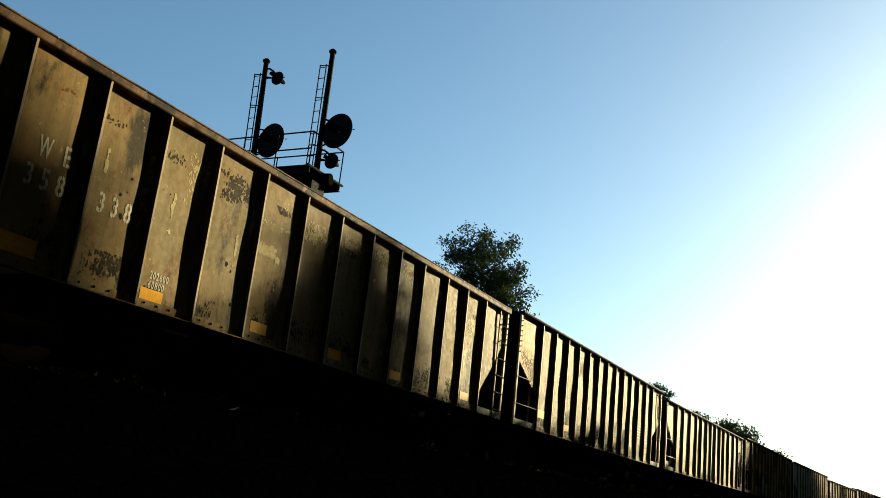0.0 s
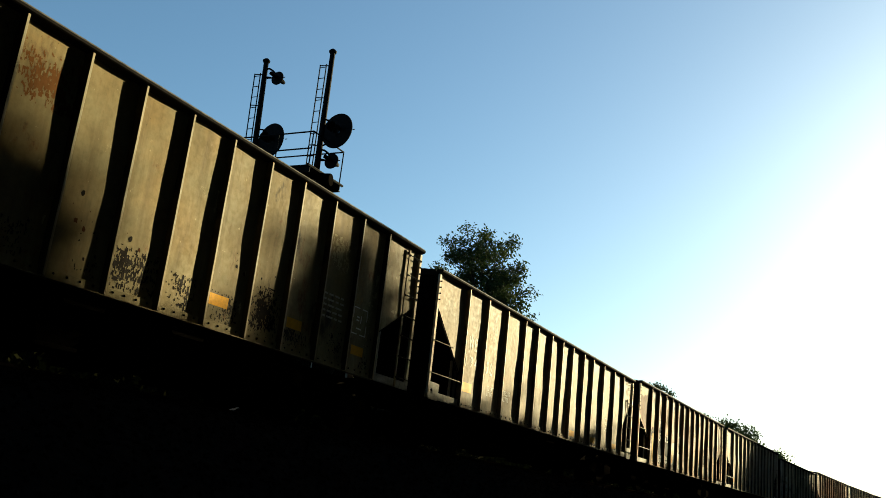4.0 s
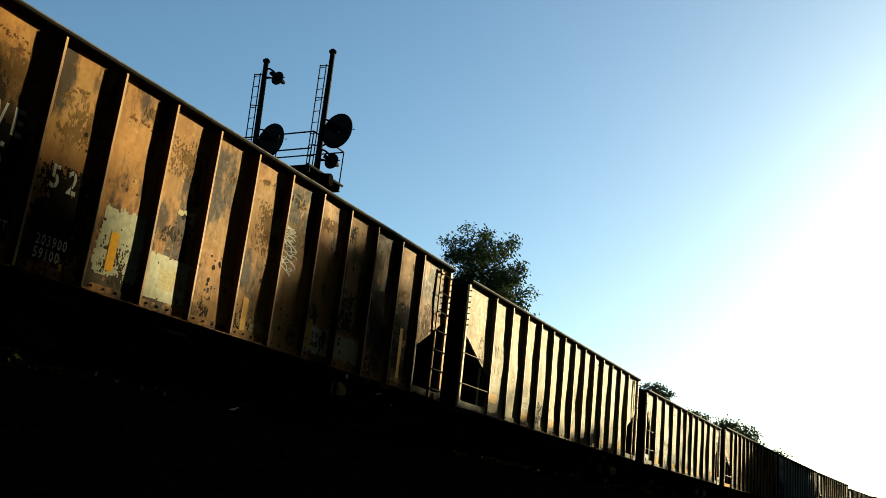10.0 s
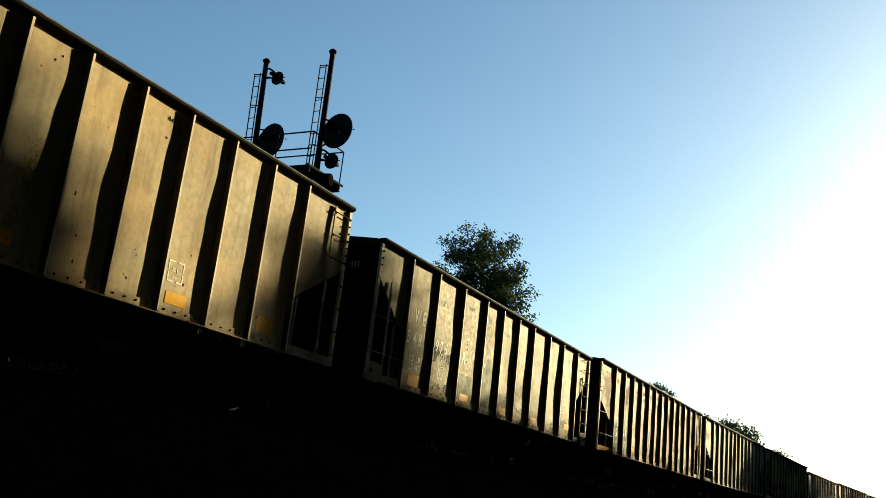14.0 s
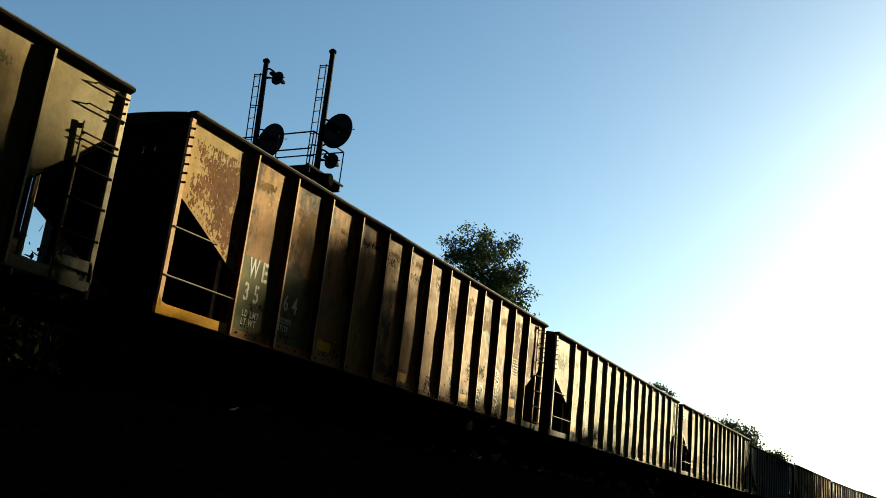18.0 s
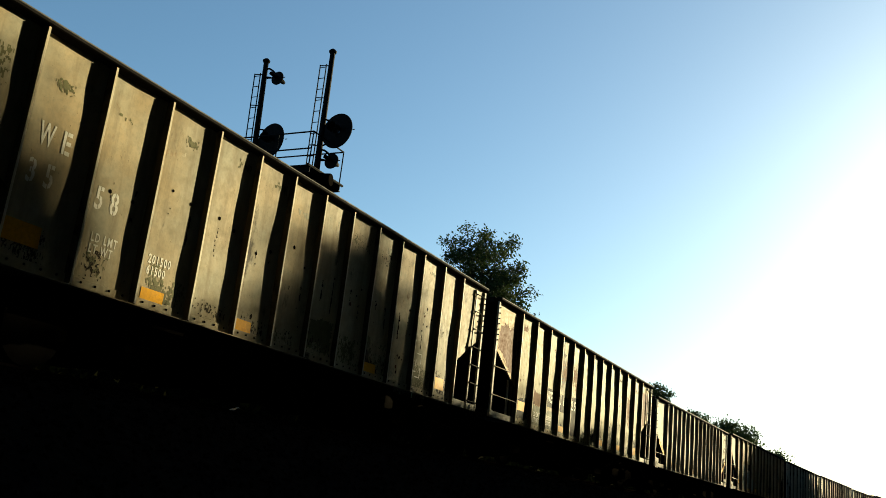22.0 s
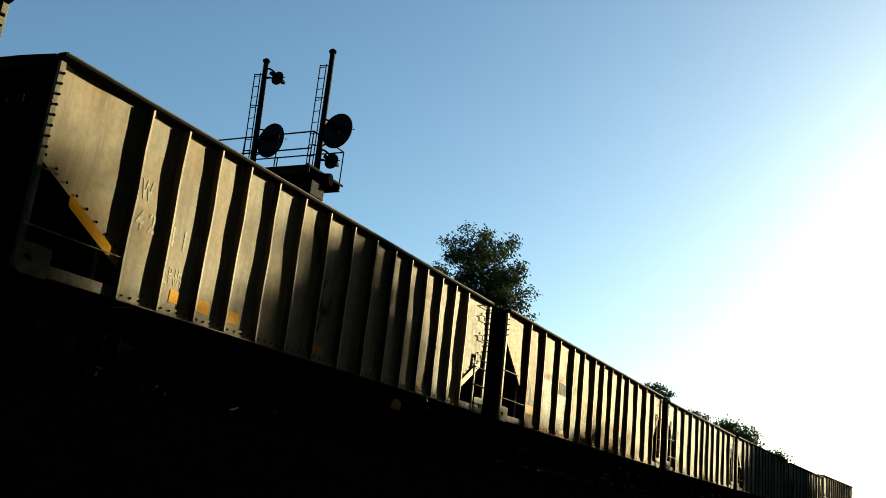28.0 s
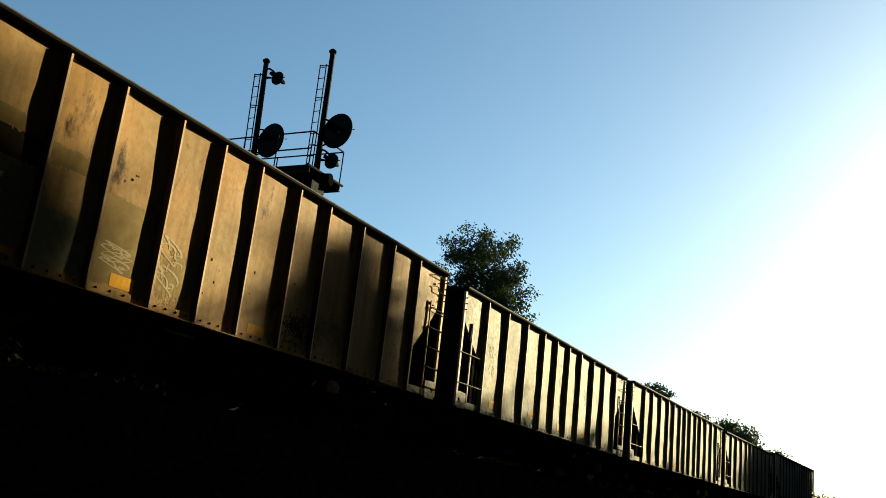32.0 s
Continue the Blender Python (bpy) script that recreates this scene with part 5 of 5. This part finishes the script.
CARS = [
    dict(TYPE_A, cut=(0.30, 0.93), smears=1, grime=1, front=-75.2, length=16.1, ribs=RIBS_0, top=3.70, color=(0.198, 0.150, 0.067), rust=0.40, pale=0.7, soot=0.55, rusty_rim=True, scrapes=26, spots=22,
         blots=[(5.98, 6.5, 2.36, 2.56, SCRAPED, 0.10), (5.98, 6.95, 2.82, 2.98, SCRAPED, 0.13), (6.02, 6.55, 1.25, 1.8, CREAM_BAND, 0.16), (4.3, 4.72, 2.5, 3.35, SCRAPED, 0.34), (5.02, 5.85, 2.9, 3.4, DARK_PLATE, 0.3), (7.2, 8.0, 1.15, 1.6, DARK_PLATE, 0.4), (7.15, 8.1, 2.9, 3.3, SCRAPED, 0.42), (8.3, 9.15, 1.15, 1.6, SOOT_SHADE_BLOT, 0.36), (8.4, 9.1, 3.05, 3.4, SCRAPED, 0.36), (9.5, 10.1, 3.1, 3.5, SCRAPED, 0.36), (12.6, 13.4, 1.6, 2.9, CREAM_BAND, 0.4), (10.1, 10.28, 1.5, 3.2, SCRAPED, 0.36), (11.1, 11.3, 1.4, 2.9, SCRAPED, 0.36), (12.2, 12.42, 1.6, 3.3, SCRAPED, 0.36), (10.6, 11.2, 3.1, 3.45, SCRAPED, 0.34), (13.7, 14.4, 2.6, 3.3, SCRAPED, 0.42)],
         label="worn olive-tan coal hopper car with a rusty rim",
         texts=[("W", 1.87, 2.33, 0.26, 1), ("E", 2.25, 2.33, 0.26, 1), ("358", 1.78, 1.95, 0.27, 1), ("338", 2.87, 1.97, 0.27, 1), ("202600\n60800", 3.96, 1.26, 0.24, 1)],
         yellow=[(1.87, 1.25, 0.6, 0.22), (4.05, 1.17), (6.37, 1.22), (8.57, 1.21), (10.76, 1.2), (14.0, 1.25)]),
    dict(TYPE_E, grime=1, front=-58.28, length=14.57, color=(0.231, 0.194, 0.102), rust=0.34, pale=0.6, soot=0.3, scrapes=8, spots=16, panels={0: END_RUST}, bars=[(11.25, 11.95, 1.8, 2.3, 5)], boxes=[(12.3, 1.7, 0.5)],
         blots=[(0.2, 1.45, 1.9, 2.9, SCRAPED, 0.42), (0.25, 1.4, 1.9, 3.0, RUST_BLOOM, 0.42), (1, 1.1, 1.6, DARK_PLATE, 0.3), (3, 1.1, 1.9, DARK_PLATE, 0.35), (6, 1.1, 1.7, SOOT_SHADE_BLOT, 0.4), (9, 1.1, 1.9, SOOT_SHADE_BLOT, 0.45), (4, 2.9, 3.6, BROWN_BAND, 0.5), (11.3, 11.95, 2.7, 3.3, SCRAPED, 0.42), (12.3, 12.55, 2.2, 3.4, CREAM_BAND, 0.4), (12.75, 12.98, 1.5, 3.0, SCRAPED, 0.4)], label="dull olive coal hopper car with peeling end sheet",
         texts=[("W", 2.74, 2.43, 0.28, 1), ("E", 3.1, 2.43, 0.28, 1), ("15", 2.78, 1.95, 0.28, 1), ("18", 3.75, 1.98, 0.28, 1), (LIMIT, 2.8, 1.35, 0.26, 1)],
         yellow=[(1.97, 1.45, 0.5, 0.22), (3.99, 1.3), (8.66, 1.42), (10.57, 1.48), (12.59, 1.41)]),
    dict(TYPE_B, front=-42.82, length=15.40, color=(0.358, 0.306, 0.220), rust=0.06, pale=0.1, soot=0.12, label="clean pale tan coal hopper car with white stencils",
         texts=[("W", 1.82, 2.34, 0.31), ("E", 2.13, 2.34, 0.31), ("194", 1.74, 1.92, 0.28), ("52", 2.85, 1.93, 0.30), (LIMIT, 3.03, 1.43, 0.24), ("203200\n62700", 4.01, 1.43, 0.28)],
         boxes=[(12.35, 1.62, 0.42)], yellow=[(1.93, 1.46, 0.5, 0.22), (9.2, 1.2), (11.2, 1.2), (13.49, 1.22)]),
    # dark tail_foot: shade on the trailing foot is painted as its colour
    dict(TYPE_E, smears=2, grime=1, smear_paint=(SMUDGE, SMUDGE, BROWN_BAND), tail_foot=DARK_PLATE, front=-26.55, length=14.47, color=(0.345, 0.188, 0.056), rust=0.34, pale=0.7, soot=0.75, panels={0: END_RUST}, label="rust-brown coal hopper car with pale paint patches",
         texts=[("W", 2.85, 2.42, 0.34), ("E", 3.2, 2.42, 0.34), ("35", 2.78, 1.99, 0.32), ("52", 3.84, 2.03, 0.30), (LIMIT, 2.96, 1.18, 0.28), ("203900\n59100", 3.83, 1.17, 0.30)],
         yellow=[(2.1, 1.68, 0.12, 1.02), (4.95, 1.55, 0.14, 0.5), (7.7, 1.36, 0.13, 0.5), (9.45, 1.42, 0.11, 0.5), (12.55, 1.66, 0.12, 1.0)], spots=60, scrapes=7, scribbles=[(8.25, 2.25, 0.55, 0.5), (8.2, 2.75, 0.5, 0.25)],
         blots=[(0.16, 1.5, 2.0, 3.52, RUST_BLOOM, 0.16), (1, 1.1, 2.05, CREAM_BAND, 0.05), (1.58, 2.5, 1.98, 2.42, SOOT_SHADE_BLOT, 0.24), (2, 1.1, 2.62, SOOT_SHADE_BLOT, 0.16), (2.7, 3.5, 2.9, 3.4, SMUDGE, 0.42), (3, 1.1, 2.35, SOOT_SHADE_BLOT, 0.22), (3.75, 4.55, 2.6, 3.3, SMUDGE, 0.4),
                (4.66, 5.45, 1.2, 2.15, PALE_PATCH, 0.07), (4.75, 5.3, 1.25, 1.7, DARK_PLATE, 0.3), (5, 1.14, 1.76, PALE_PATCH, 0.03), (5.75, 6.3, 1.3, 1.62, SCRAPED, 0.2), (7.55, 8.25, 1.12, 1.45, SCRAPED, 0.3), (5.7, 6.4, 1.95, 2.2, DARK_PLATE, 0.3), (5, 2.9, 3.5, SMUDGE, 0.5), (7.6, 8.3, 2.3, 3.2, SMUDGE, 0.5), (8.02, 8.9, 2.72, 3.12, CREAM_BAND, 0.14), (8.1, 8.8, 3.3, 3.6, DARK_PLATE, 0.3),
                (9.1, 9.3, 2.6, 2.8, BROWN_BAND, 0.1), (9.0, 9.85, 3.2, 3.5, BROWN_BAND, 0.24), (10.02, 10.5, 3.28, 3.62, DARK_PLATE, 0.22), (9.98, 10.75, 1.62, 2.4, SOOT_SHADE_BLOT, 0.52), (9, 1.1, 1.62, PALE_PATCH, 0.07), (10.1, 10.7, 1.2, 1.5, SCRAPED, 0.2), (10.1, 10.6, 1.15, 1.45, DARK_PLATE, 0.28),
                # dark patches low on sheets 11 and 12 paint both soot and shade
                (10.95, 11.5, 2.0, 2.45, SOOT_SHADE_BLOT, 0.26), (11.0, 11.6, 1.6, 2.1, SOOT_SHADE_BLOT, 0.46), (10, 1.1, 1.58, SCRAPED, 0.06), (11.0, 11.6, 3.0, 3.4, SMUDGE, 0.4), (12.0, 12.5, 1.9, 2.9, SMUDGE, 0.42), (11.95, 12.3, 1.1, 1.9, DARK_PLATE, 0.3), (11, 1.1, 2.2, SOOT_SHADE_BLOT, 0.4), (12, 1.1, 2.7, SOOT_SHADE_BLOT, 0.34), (13.35, 14.3, 1.9, 2.9, RUST_BLOOM, 0.36)]),
    dict(TYPE_E, front=-11.16, length=14.54, color=(0.400, 0.338, 0.222), rust=0.16, pale=0.5, soot=0.3, foot=PALE_STEEL, spots=10, boxes=[(10.32, 1.45, 0.3)],
         blots=[(0.8, 1.32, 1.9, 2.95, SCRAPED, 0.34), (0.85, 1.28, 1.95, 2.8, RUST_BLOOM, 0.36), (4.72, 5.3, 1.15, 1.75, SOOT_SHADE_BLOT, 0.46), (6.68, 6.86, 1.12, 2.3, SCRAPED, 0.2), (6.9, 7.1, 1.12, 1.9, SCRAPED, 0.26), (7.7, 8.0, 1.4, 2.6, CREAM_BAND, 0.3), (5.72, 5.95, 1.5, 1.75, CREAM_BAND, 0.14)], label="tan coal hopper car with faded lettering",
         texts=[("W", 1.8, 2.4, 0.3, 2), ("E", 2.15, 2.4, 0.3, 2), ("35", 1.8, 1.98, 0.28, 2), ("12", 2.74, 2.03, 0.28, 1), (LIMIT, 2.76, 1.45, 0.26, 1), ("203700\n59300", 3.81, 1.43, 0.30)],
         yellow=[(1.89, 1.42, 0.5, 0.22), (3.98, 1.23), (5.95, 1.25), (7.65, 1.28), (10.56, 1.23), (12.58, 1.3, 0.42, 0.25)]),
    dict(TYPE_C, smears=1, grime=1, grime_paint=(OLIVE_PATCH, DARK_PLATE), smear_paint=(OLIVE_PATCH, ), front=4.55, length=13.00, color=(0.288, 0.247, 0.150), rust=0.18, pale=0.3, front_bar=True, spots=8, scrapes=6, boxes=[(10.7, 1.7, 0.4)],
         blots=[(3, 1.1, 1.75, OLIVE_PATCH, 0.06), (4, 1.1, 2.3, OLIVE_PATCH, 0.06), (2.6, 3.6, 1.75, 2.1, DARK_PLATE, 0.3), (4.3, 4.7, 2.85, 3.0, SCRAPED, 0.1), (5.2, 5.9, 2.5, 3.1, CREAM_BAND, 0.46), (6.2, 6.9, 2.7, 3.1, SCRAPED, 0.46)], label="short olive-tan coal hopper car with bold white stencils",
         texts=[("W", 1.68, 2.38, 0.31), ("E", 2.0, 2.38, 0.31), ("548", 1.45, 1.93, 0.28), ("975", 2.69, 1.97, 0.27), (LIMIT, 1.64, 1.41, 0.32), ("166700\n53300", 2.84, 1.42, 0.29), ("R", 4.05, 1.94, 0.28)],
         yellow=[(1.9, 1.22, 0.5, 0.24), (4.3, 1.2), (6.52, 1.18), (8.65, 1.21), (11.28, 1.33)]),
    dict(TYPE_A, smears=2, grime=1, smear_paint=(SMUDGE, SMUDGE, BROWN_BAND), front=18.71, length=14.55, color=(0.300, 0.165, 0.056), rust=0.34, pale=0.6, soot=0.6, panels={0: END_RUST}, foot=YELLOW, label="rusty orange-brown coal hopper car",
         texts=[("W", 1.79, 1.94, 0.32), ("E", 2.12, 1.94, 0.32), ("35", 1.76, 1.57, 0.29), ("64", 2.76, 1.63, 0.28), (LIMIT, 1.8, 1.2, 0.24), ("203800\n59200", 2.69, 1.3, 0.22)],
         yellow=[(4.05, 1.29), (6.86, 1.21), (9.66, 1.19), (12.59, 1.47, 0.4, 0.2)], spots=26, scrapes=3,
         boxes=[(10.34, 1.16, 0.46)], scribbles=[(11.22, 1.22, 0.5, 0.55), (11.3, 1.75, 0.42, 0.4)],
         blots=[(0.2, 1.5, 1.9, 3.6, RUST_BLOOM, 0.34), (1, 1.1, 2.26, OLIVE_PATCH, 0.02), (2, 1.1, 2.28, OLIVE_PATCH, 0.02), (3, 1.78, 2.2, CREAM_BAND, 0.02), (2.8, 3.3, 2.6, 3.4, SMUDGE, 0.46),
                (4.85, 5.5, 3.35, 3.5, SOOT_SHADE_BLOT, 0.16), (5.75, 6.4, 3.25, 3.5, SOOT_SHADE_BLOT, 0.26), (6.7, 7.4, 3.1, 3.4, SOOT_SHADE_BLOT, 0.34), (8, 2.4, 3.4, SMUDGE, 0.6), (10.4, 11.1, 2.9, 3.4, SMUDGE, 0.4), (11, 1.1, 1.8, CREAM_BAND, 0.4), (10.32, 10.84, 1.12, 1.70, GREY_PATCH, 0.02), (10.3, 10.8, 1.75, 2.1, SOOT_SHADE_BLOT, 0.3), (9.75, 10.1, 1.5, 2.0, SOOT_SHADE_BLOT, 0.3), (3.0, 3.5, 3.0, 3.45, SMUDGE, 0.35), (7.9, 8.5, 3.2, 3.5, SOOT_SHADE_BLOT, 0.26), (9.5, 10.1, 3.1, 3.45, SMUDGE, 0.3), (12.4, 12.95, 2.2, 3.6, RUST_BLOOM, 0.3), (13.35, 14.4, 2.0, 3.5, RUST_BLOOM, 0.4), (12.3, 13.1, 1.1, 1.9, SOOT_SHADE_BLOT, 0.4)], bars=[(12.5, 12.85, 2.15, 2.65, 7)]),
    dict(TYPE_A, smears=1, grime=2, smear_paint=(OLIVE_PATCH, GREY_PATCH), grime_paint=(OLIVE_PATCH, GREY_PATCH, DARK_PLATE), front=34.16, length=14.53, color=(0.334, 0.306, 0.217), rust=0.2, pale=0.4, scars=True, spots=12, boxes=[(11.2, 1.3, 0.5)], post=PALE_STEEL,
         blots=[(0.3, 1.2, 2.9, 3.4, OLIVE_PATCH, 0.4), (9.6, 10.1, 3.2, 3.5, DARK_PLATE, 0.34), (8.6, 9.2, 3.2, 3.5, OLIVE_PATCH, 0.4), (7, 1.1, 1.75, OLIVE_PATCH, 0.12), (7, 1.1, 1.5, DARK_PLATE, 0.5), (8, 1.1, 1.6, OLIVE_PATCH, 0.5), (9, 1.1, 1.75, OLIVE_PATCH, 0.46), (9, 1.1, 1.4, DARK_PLATE, 0.5), (11, 1.1, 1.5, OLIVE_PATCH, 0.3)], label="pale grey-tan coal hopper car with pitted sheets",
         texts=[("W", 1.76, 2.47, 0.29), ("E", 2.1, 2.47, 0.29), ("35", 1.72, 1.99, 0.30), ("58", 2.74, 2.00, 0.30), (LIMIT, 2.8, 1.45, 0.26), ("201500\n61500", 3.80, 1.44, 0.28)],
         yellow=[(1.85, 1.4, 0.5, 0.26), (3.98, 1.17), (5.89, 1.18), (9.68, 1.18), (12.63, 1.33, 0.4, 0.25)]),
    dict(TYPE_E, smears=1, grime=1, front=49.50, length=14.61, color=(0.297, 0.273, 0.142), rust=0.36, pale=0.7, post=PALE_STEEL, foot=PALE_STEEL, panels={0: END_RUST, 13: END_RUST}, soot=0.45, spots=34, scrapes=3,
         blots=[(0.2, 1.44, 1.9, 3.42, RUST_BLOOM, 0.15), (13.3, 14.4, 1.9, 3.6, RUST_BLOOM, 0.2), (1, 1.1, 1.72, DARK_PLATE, 0.12), (2, 1.62, 1.98, BROWN_BAND, 0.03), (2, 1.1, 1.62, OLIVE_PATCH, 0.02), (3, 1.72, 2.24, DARK_PLATE, 0.02), (3, 1.62, 1.72, CREAM_BAND, 0.02), (3, 1.1, 1.62, OLIVE_PATCH, 0.02), (4, 1.7, 2.2, DARK_PLATE, 0.02), (4, 1.1, 1.7, OLIVE_PATCH, 0.1), (4, 2.3, 3.4, BROWN_BAND, 0.6), (5, 1.1, 2.3, DARK_PLATE, 0.06), (5, 2.3, 3.3, BROWN_BAND, 0.55), (9, 1.1, 1.8, SOOT_SHADE_BLOT, 0.5), (11, 2.0, 3.2, BROWN_BAND, 0.6), (12, 1.1, 1.7, SOOT_SHADE_BLOT, 0.5)],
         label="olive-yellow coal hopper car with rusted end sheets",
         texts=[("WE", 3.85, 1.85, 0.31), ("11", 4.90, 1.90, 0.29), ("25", 5.82, 1.87, 0.28), (LIMIT, 2.86, 1.18, 0.28), ("205000\n58000", 3.82, 1.2, 0.27)],
         yellow=[(2.01, 1.48, 0.5, 0.24), (5.02, 1.22), (8.74, 1.2), (10.68, 1.22), (12.63, 1.27, 0.4, 0.25)]),
    dict(TYPE_D, front=64.93, length=13.10, color=(0.386, 0.348, 0.273), rust=0.08, pale=0.2, post=PALE_STEEL, label="pale tan coal hopper car with dented ribs and yellow stripes",
         texts=[("W", 1.65, 2.38, 0.28, 1), ("42", 1.66, 1.97, 0.27, 1), ("118", 2.35, 1.92, 0.28, 1), (LIMIT, 2.35, 1.4, 0.24, 1)],
         yellow=[(2.61, 1.26, 0.2, 0.18), (3.17, 1.25, 0.3, 0.18), (3.87, 1.25, 0.3, 0.18), (6.19, 1.2, 0.3, 0.14), (9.83, 1.2, 0.3, 0.14)]),
    dict(TYPE_B, front=79.07, length=15.53, spray=PALE_SPRAY, color=(0.372, 0.248, 0.112), rust=0.10, pale=0.2, label="tan-orange coal hopper car with grey touch-up paint",
         texts=[("W", 3.02, 2.16, 0.27), ("E", 3.36, 2.16, 0.27), ("195", 2.91, 1.73, 0.27), ("97", 4.17, 1.70, 0.28), (LIMIT, 2.95, 1.3, 0.26, 1), ("200300\n62700", 4.18, 1.26, 0.26)],
         yellow=[(2.01, 1.46, 0.5, 0.22), (4.6, 1.12, 0.6, 0.14), (6.53, 1.21), (9.35, 1.17)],
         spots=6, scribbles=[(6.05, 1.35, 0.6, 0.3), (7.05, 1.3, 0.5, 0.7)],
         blots=[(2, 1.1, 2.42, GREY_PATCH, 0.02), (2, 2.42, 2.62, CREAM_BAND, 0.02), (3, 1.1, 2.18, GREY_PATCH, 0.02), (3, 2.18, 2.52, DARK_PLATE, 0.02), (3, 2.52, 2.74, CREAM_BAND, 0.02), (4, 1.1, 1.78, GREY_PATCH, 0.03), (4, 2.3, 2.58, CREAM_BAND, 0.02), (5, 1.1, 2.3, CREAM_BAND, 0.06), (6, 1.1, 1.9, CREAM_BAND, 0.3), (10, 1.2, 1.9, CREAM_BAND, 0.3), (9, 1.1, 1.7, DARK_PLATE, 0.4)]),
    dict(TYPE_C, front=95.61, length=13.10, color=(0.322, 0.306, 0.237), rust=0.14, pale=0.4, front_bar=True, sill=PALE_STEEL, label="short pale tan coal hopper car with a bright sill",
         texts=[("WE", 1.6, 2.36, 0.30, 1), ("548", 1.45, 1.93, 0.27, 1)], yellow=[(2.12, 1.27, 0.45, 0.2), (4.61, 1.33), (6.82, 1.25), (9.0, 1.25)]),
    dict(TYPE_B, front=109.6, length=15.2, color=(0.300, 0.271, 0.209), rust=0.14, label="pale tan coal hopper car near the train's end", yellow=[(1.93, 1.46), (6.5, 1.2), (10.5, 1.2)]),
    dict(TYPE_C, front=125.7, length=13.2, color=(0.248, 0.224, 0.163), rust=0.2, label="short tan coal hopper car near the train's end", yellow=[(1.9, 1.22), (6.5, 1.2)]),
    dict(TYPE_A, front=139.8, length=14.6, color=(0.259, 0.224, 0.163), rust=0.25, label="last tan coal hopper car of the train", yellow=[(1.9, 1.42), (7.6, 1.2)]),
]
for spec in CARS:
    spec["ribs"] = [r * (spec["length"] / {id(RIBS_A): 14.57, id(RIBS_E): 14.57, id(RIBS_B): 15.4, id(RIBS_C): 13.0, id(RIBS_D): 13.18, id(RIBS_0): 16.1}[id(spec["ribs"])]) for r in spec["ribs"]]
TRAIN = [hopper_car(spec, i) for i, spec in enumerate(CARS)]


def car_pose(mid, reach):
    """A car standing with its two bogies on the line."""
    a, b = on_line(mid - reach)[0], on_line(mid + reach)[0]
    d = b - a
    c = (a + b) / 2
    return pose(c.x, c.y, RAIL_Z, 0, 0, -math.degrees(math.atan2(d.x, d.y)))


def motions():
    """The whole train rolls by, slowing very slightly, with per-second offsets fitted to the camera's view."""
    fit_offset = {0: -0.03, 7: -0.11, 8: -0.11, 9: -0.04, 10: -0.11, 11: -0.05, 13: 0.03, 15: -0.02, 16: -0.04, 17: -0.03, 22: -0.02, 27: -0.02, 28: -0.04, 29: -0.06, 30: -0.04, 32: 0.02}
    for spec, car in zip(CARS, TRAIN):
        mid = spec["front"] + spec["length"] / 2
        rows = []
        for k in range(33):
            t = float(k)
            s = mid - (4.9168 * (t - 16.0) - 0.00506 * (t - 16.0) ** 2) + fit_offset.get(k, 0.0)
            rows.append((t, car_pose(s, spec["length"] / 2 - 1.95)))
        walk(car, rows)


motions()
